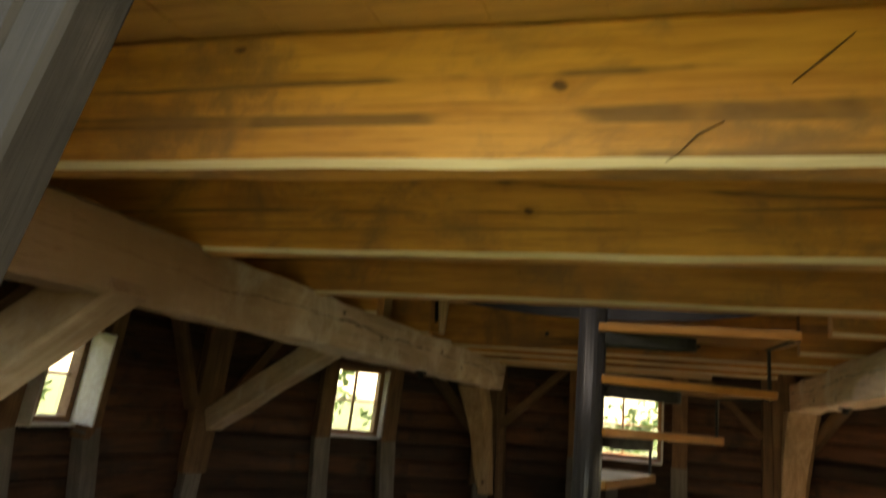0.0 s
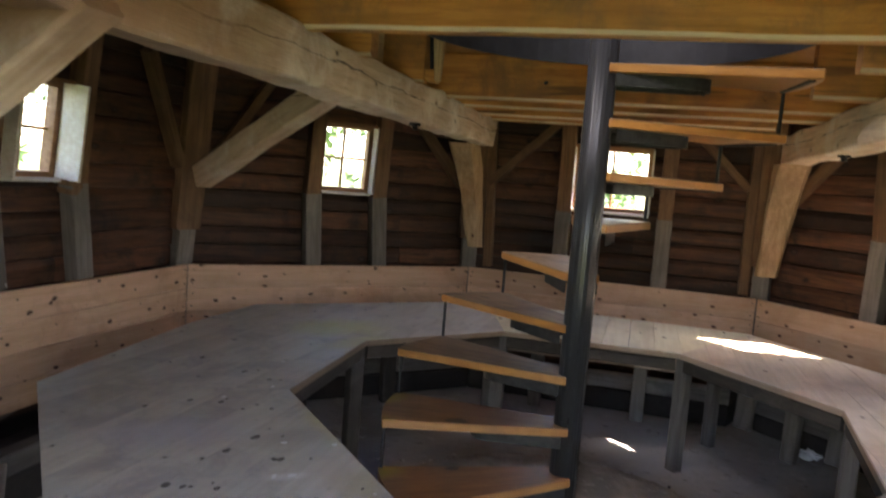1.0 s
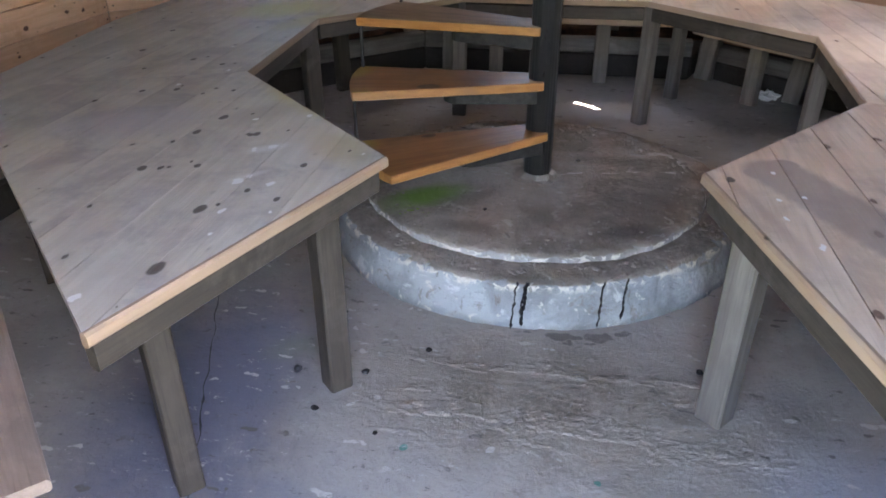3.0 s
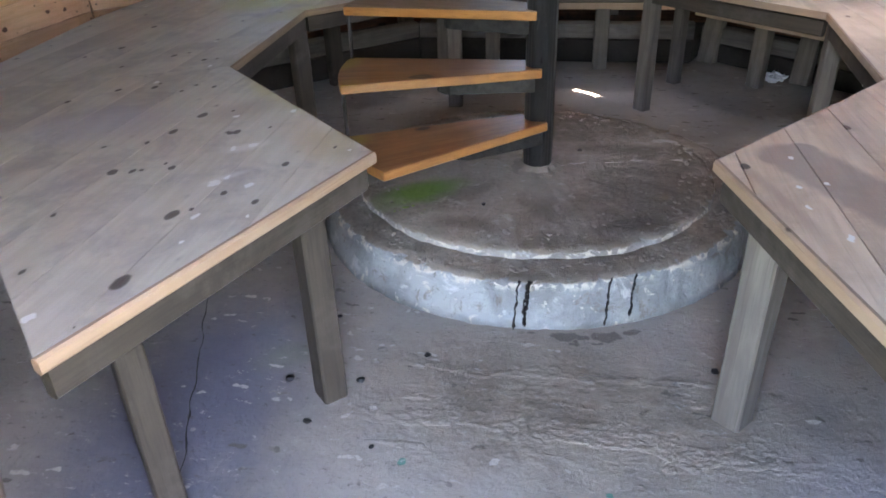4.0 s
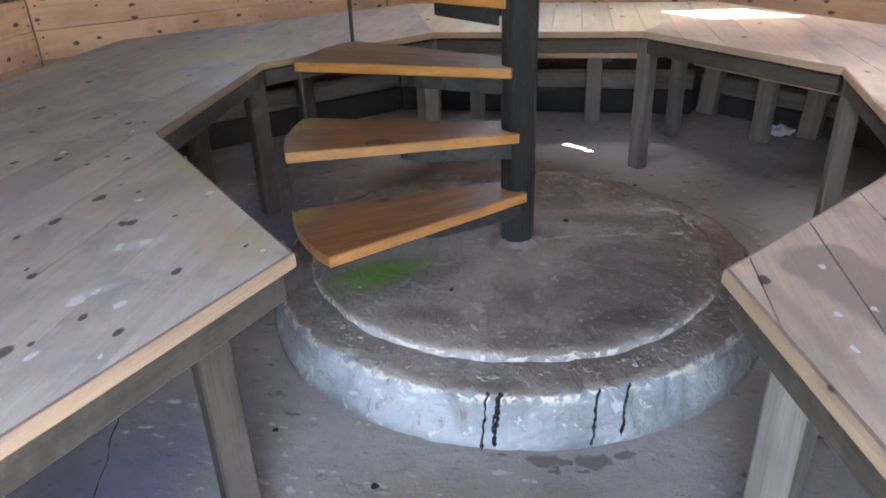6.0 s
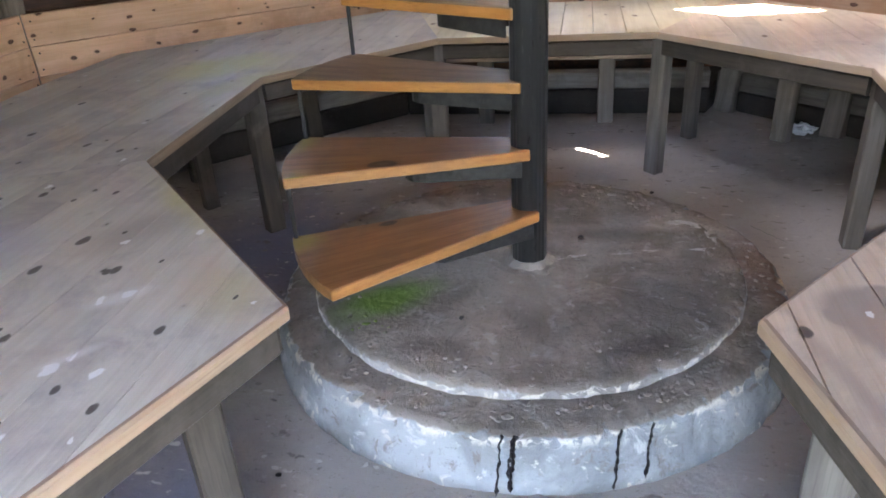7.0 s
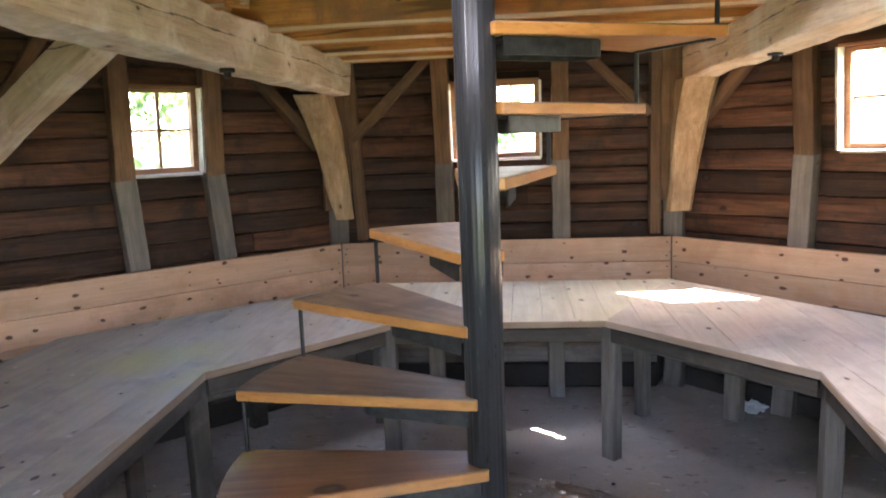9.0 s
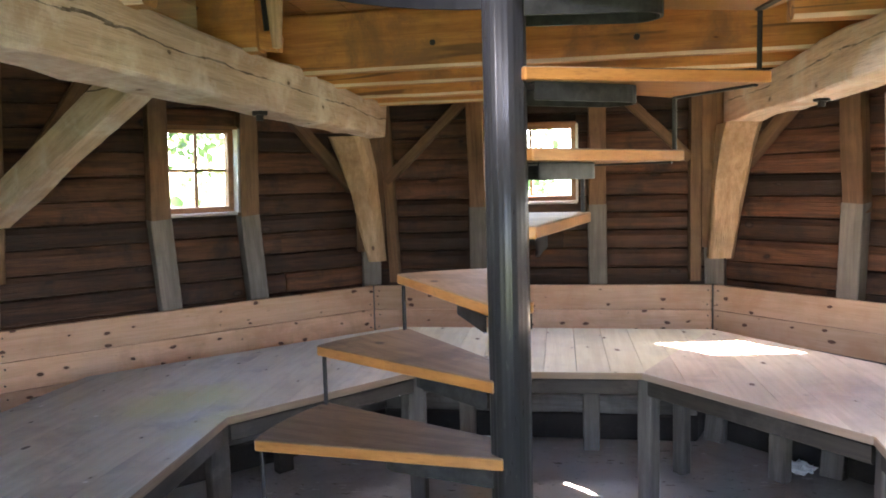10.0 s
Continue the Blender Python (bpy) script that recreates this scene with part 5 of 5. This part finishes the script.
# ---- small things ----
def crumpled(name, x, y, size, material, label, category, seed):
    bm = bmesh.new()
    bmesh.ops.create_icosphere(bm, subdivisions=3, radius=size)
    for v in bm.verts:
        n = noise.noise_vector(v.co * (3.0 / size) + Vector((seed, 0, 0))) + 0.6 * noise.noise_vector(v.co * (7.0 / size) + Vector((0, seed, 0)))
        v.co = Vector((v.co.x * 1.5, v.co.y * 0.9, v.co.z * 0.4)) + n * size * 0.5
    low = min(v.co.z for v in bm.verts)
    for v in bm.verts:
        v.co.z -= low
    return tagged(part(name, bm, material, m=Matrix.Translation((x, y, 0))), label, category)


def streak(name, points, width, material, parent, label="", normal=(0, 0, 1), lift=0.003):
    """A thin dark strip with a ragged edge along points."""
    bm = bmesh.new()
    up = Vector(normal)
    rows = []
    for i, p in enumerate(points):
        a = Vector(points[max(0, i - 1)])
        b = Vector(points[min(len(points) - 1, i + 1)])
        side = up.cross(b - a).normalized() * width * (0.4 + 1.5 * abs(noise.noise(Vector((i * 0.7, p[0] * 9, p[1] * 9)))))
        if i in (0, len(points) - 1):
            side *= 0.35
        rows.append([bm.verts.new(Vector(p) + side * f + up * (lift if f == 0 else -0.001)) for f in (-0.5, 0, 0.5)])
    for a, b in zip(rows, rows[1:]):
        for j in range(2):
            bm.faces.new((a[j], a[j + 1], b[j + 1], b[j]))
    return part(name, bm, material, parent, label)


# tar runs down the painted rim
for x, wdt, low in ((0.000, 0.010, 0.004), (0.037, 0.013, 0.02), (0.031, 0.008, 0.06), (0.305, 0.009, 0.015), (0.388, 0.009, 0.03)):
    pts = []
    for i in range(25):
        z = 0.176 + (low - 0.176) * i / 24
        r = (0.925 - 0.0275 * z / 0.103 if z < 0.103 else 0.8975 - 0.0165 * (z - 0.103) / 0.055) + 0.017
        xx = x + 0.007 * noise.noise(Vector((i * 0.33, x * 40, 0))) - 0.012 * i / 24
        pts.append((0.005 + xx, -0.085 - (r * r - xx * xx) ** 0.5, z))
    streak("tar_run", pts, wdt, TAR, base, "black tar run", (0.0, -1.0, 0.15), 0.004)
# crumbled concrete along the ledge of the base
rng = random.Random(12)
bm = bmesh.new()
for _ in range(700):
    a = rng.uniform(0, 2 * pi)
    r = rng.choice((rng.uniform(0.77, 0.87), rng.gauss(0.785, 0.01), rng.uniform(0.6, 0.74)))
    size = rng.uniform(0.003, 0.009) * (1.7 if rng.random() < 0.12 else 1.0)
    z = 0.173 if r > 0.757 else 0.213
    m = Matrix.Translation((0.005 + r * cos(a), -0.085 + r * sin(a), z + size * 0.2)) @ Matrix.Rotation(rng.uniform(0, 6), 4, "Z") @ Matrix.Diagonal((size * rng.uniform(0.8, 1.8), size, size * rng.uniform(0.4, 0.7), 1))
    made = bmesh.ops.create_icosphere(bm, subdivisions=1, radius=1.0, matrix=m)
    for v in made["verts"]:
        v.co += noise.noise_vector(v.co * 200) * size * 0.3
tagged(part("rubble", bm, DISC), "crumbled grey concrete grit on the round base", "rubble", kind="stuff")
# ragged mortar lines on the base: short overlapping smears
for line, wide in ((((0.013, -0.178), (0.109, -0.095), (0.2, -0.044), (0.403, -0.002), (0.57, 0.022), (0.7, 0.05)), 0.02), (((0.69, 0.06), (0.685, 0.13), (0.66, 0.22), (0.60, 0.265), (0.52, 0.255)), 0.03)):
    for strand in range(3):
        pts = []
        for (x0, y0), (x1, y1) in zip(line, line[1:]):
            for i in range(9):
                f = i / 9
                x, y = x0 + (x1 - x0) * f, y0 + (y1 - y0) * f
                sway = Vector((x * 26, y * 26, strand * 4.0))
                pts.append((x + 0.018 * noise.noise(sway), y + 0.018 * noise.noise(sway + Vector((0, 0, 9))) + (strand - 1) * 0.007, 0.2125 + 0.0012 * strand))
        run = []
        for p in pts:
            if noise.noise(Vector((p[0] * 14, p[1] * 14, strand * 3.0 + 1.0))) > -0.12:
                run.append(p)
            else:
                if len(run) > 3:
                    streak("mortar_line", run, wide * 0.75, MORTAR, base, "pale ragged mortar line", lift=0.0025)
                run = []
        if len(run) > 3:
            streak("mortar_line", run, wide * 0.75, MORTAR, base, "pale ragged mortar line", lift=0.0025)
# flaked, lifted screed before the base
bm = bmesh.new()
nx, ny = 300, 120
grid = []
for i in range(nx + 1):
    row = []
    for j in range(ny + 1):
        x, y = -0.6 + 1.6 * i / nx, -1.70 + 0.62 * j / ny
        rim = min(1.0, 5 * min(i / nx, 1 - i / nx), 5 * min(j / ny, 1 - j / ny))
        big = noise.fractal(Vector((x * 5, y * 14, 3.0)), 0.9, 2.1, 5)
        small = noise.fractal(Vector((x * 26, y * 48, 7.0)), 0.8, 2.2, 4)
        bend = 0.02 * noise.noise(Vector((x * 5, 2.0, 0)))
        seam = max(0.0, 1 - abs(y + 1.235 + bend) / 0.035) * 0.5 + max(0.0, 1 - abs(y + 1.49 + 0.06 * x + bend) / 0.07) * 0.8 + max(0.0, 1 - hypot((x - 0.2) / 0.2, (y + 1.45) / 0.08)) * 0.6
        cover = big * 0.55 + seam * 0.6 - 0.12
        lift = max(0.0, min(1.0, cover * 7))
        row.append(bm.verts.new((x, y, -0.0015 + rim * lift * (0.0028 + 0.0032 * small + 0.002 * seam))))
    grid.append(row)
for i in range(nx):
    for j in range(ny):
        bm.faces.new((grid[i][j], grid[i + 1][j], grid[i + 1][j + 1], grid[i][j + 1]))
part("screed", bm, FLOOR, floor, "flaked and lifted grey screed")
# cracks in the joist by the door
for line in (((0.35, 2.185), (0.367, 2.198), (0.397, 2.231), (0.435, 2.251)), ((0.53, 2.31), (0.539, 2.319), (0.575, 2.351), (0.619, 2.391))):
    streak("crack", [(x, -2.2925 + 0.05 * (x + 0.6), z) for x, z in line], 0.0035, OLD, near_joist, "dark drying crack", (0, -1, 0), 0.003)
# long crack in the floor
pts = []
for i in range(40):
    f = i / 39
    pts.append((-1.19 + 0.42 * f + 0.016 * noise.noise(Vector((f * 11, 0, 2))), -0.86 - 1.1 * f, 0.0))
streak("crack", pts, 0.009, TAR, floor, "dark crack in the concrete", lift=0.0015)
pts = [(0.0 + 0.62 * i / 30, -1.225 + 0.012 * noise.noise(Vector((i * 0.5, 4, 0))) - 0.01 * i / 30, 0.0) for i in range(31)]
streak("crack", pts, 0.006, TAR, floor, lift=0.001)
pts = [(0.95 + 0.12 * i / 12, 0.7 - 0.16 * i / 12 + 0.01 * noise.noise(Vector((i * 0.6, 8, 0))), 0.0) for i in range(13)]
streak("crack", pts, 0.006, TAR, floor, lift=0.001)


def pebble(x, y, z, size, material, seed, name, label, category, flat=0.6):
    bm = bmesh.new()
    bmesh.ops.create_icosphere(bm, subdivisions=2, radius=size)
    for v in bm.verts:
        v.co = v.co + noise.noise_vector(v.co * (1.3 / size) + Vector((seed, seed, 0))) * size * 0.4
        v.co.z *= flat
    low = min(v.co.z for v in bm.verts)
    for v in bm.verts:
        v.co.z -= low
    return tagged(part(name, bm, material, m=Matrix.Translation((x, y, z)) @ Matrix.Rotation(seed, 4, "Z")), label, category, "crumbs on the floor")


for i, (x, y, z, size) in enumerate(((-0.454, -1.352, 0, 0.013), (-0.677, -1.375, 0, 0.013), (0.628, -1.169, 0, 0.013), (-0.27, -1.2, 0, 0.011), (-0.62, -1.02, 0, 0.009),
                                     (-0.56, -1.55, 0, 0.012), (0.95, -1.75, 0, 0.012), (0.2, 0.1, 0.212, 0.012), (-0.17, -0.5, 0.212, 0.009), (0.55, 1.05, 0, 0.012), (-0.35, -1.62, 0, 0.008))):
    pebble(x, y, z, size, TAR, i * 1.3, "dark_crumb", "small dark crumb of dirt lying on the concrete", "crumb")
# white lump at the place of a small white spot
crumpled("paper_scrap", 1.237, -0.80, 0.026, PAPER, "small crumpled white lump lying on the floor", "paper", 7.0)
crumpled("cloth", 1.46, 1.97, 0.058, PAPER, "crumpled white cloth lying on the floor", "cloth", 3.0)

for x, y in ((-1.04, 0.66), (1.25, 1.1)):
    plate = thing("bolt_plate", (x, y, 1.985), "rusty iron bolt and washer under a beam", "bolt", "bolts under the beams")
    m = Matrix.Translation((x, y, 0))
    part("washer", tube(0.034, 1.972, 1.988, 6), IRON, plate, m=m)
    part("nut", tube(0.016, 1.950, 1.9725, 6), IRON, plate, m=m)
cleat = thing("hanging_cleat", (-0.85, 0.42, 2.2), "rough timber offcut hanging from a sawn block above the beam", "cleat")
timber("block", (-1.0, 0.47, 2.235), (-0.865, 0.47, 2.215), 0.075, 0.06, JOIST, cleat, up=(0, 0, 1), wobble=0.004)
timber("board", (-0.862, 0.42, 2.452), (-0.856, 0.42, 2.19), 0.03, 0.075, KNEE, cleat, up=(1, 0, 0), wobble=0.003, h2=0.03)
timber("strap", (-0.90, 0.40, 2.452), (-0.885, 0.40, 2.25), 0.02, 0.01, IRON, cleat, "dark iron strap", up=(0, 1, 0))

# outside
bm = bmesh.new()
ringv = []
for r in (3.3, 8, 30, 200, 2000):
    ringv.append([bm.verts.new((r * cos(2 * pi * i / 32), r * sin(2 * pi * i / 32), -0.1)) for i in range(32)])
for a, b in zip(ringv, ringv[1:]):
    for i in range(32):
        bm.faces.new((a[i], a[(i + 1) % 32], b[(i + 1) % 32], b[i]))
tagged(part("ground", bm, EARTH), "grassy ground outside the mill", "ground", kind="structure")


def tree(x, y, height, crown, count, seed):
    rng = random.Random(seed)
    t = thing("tree", (x, y, -0.1), "leafy green tree outside the window", "tree", "trees outside")
    timber("trunk", (x, y, -0.1), (x + 0.1, y, height * 0.75), 0.3, 0.3, BARK, t, wobble=0.03, w2=0.1, h2=0.1)
    bm = bmesh.new()
    for _ in range(count):
        v = Vector((rng.gauss(0, 1), rng.gauss(0, 1), rng.gauss(0, 1))).normalized()
        r = crown * rng.random() ** 0.45
        c = Vector((x, y, height * 0.62)) + Vector((v.x * r, v.y * r, v.z * r * height / crown * 0.42))
        if noise.noise(c * 1.3 + Vector((seed, 0, 0))) < 0.06:
            continue
        a = Vector((rng.gauss(0, 1), rng.gauss(0, 1), rng.gauss(0, 1))).normalized()
        b = a.cross(Vector((rng.gauss(0, 1), rng.gauss(0, 1), rng.gauss(0, 1)))).normalized()
        s = rng.uniform(0.05, 0.11)
        bm.faces.new([bm.verts.new(c + a * s), bm.verts.new(c + b * s * 0.5), bm.verts.new(c - a * s), bm.verts.new(c - b * s * 0.5)])
    part("crown", bm, LEAF, t)


for x, y, height, crown, count, seed in ((-5.4, 5.2, 4.4, 2.0, 5200, 1), (-6.6, 1.3, 4.6, 2.1, 5600, 2), (-3.2, 8.0, 4.8, 2.2, 4200, 3), (0.5, 9.6, 2.6, 1.6, 1600, 4), (-8.0, 7.5, 5.0, 2.6, 4200, 6),
                                         (-6.3, -1.8, 4.6, 2.2, 4200, 7), (-9.6, 3.4, 5.2, 2.6, 4200, 8), (7.4, 9.2, 4.0, 2.0, 2200, 5)):
    tree(x, y, height, crown, int(count * 1.3), seed)
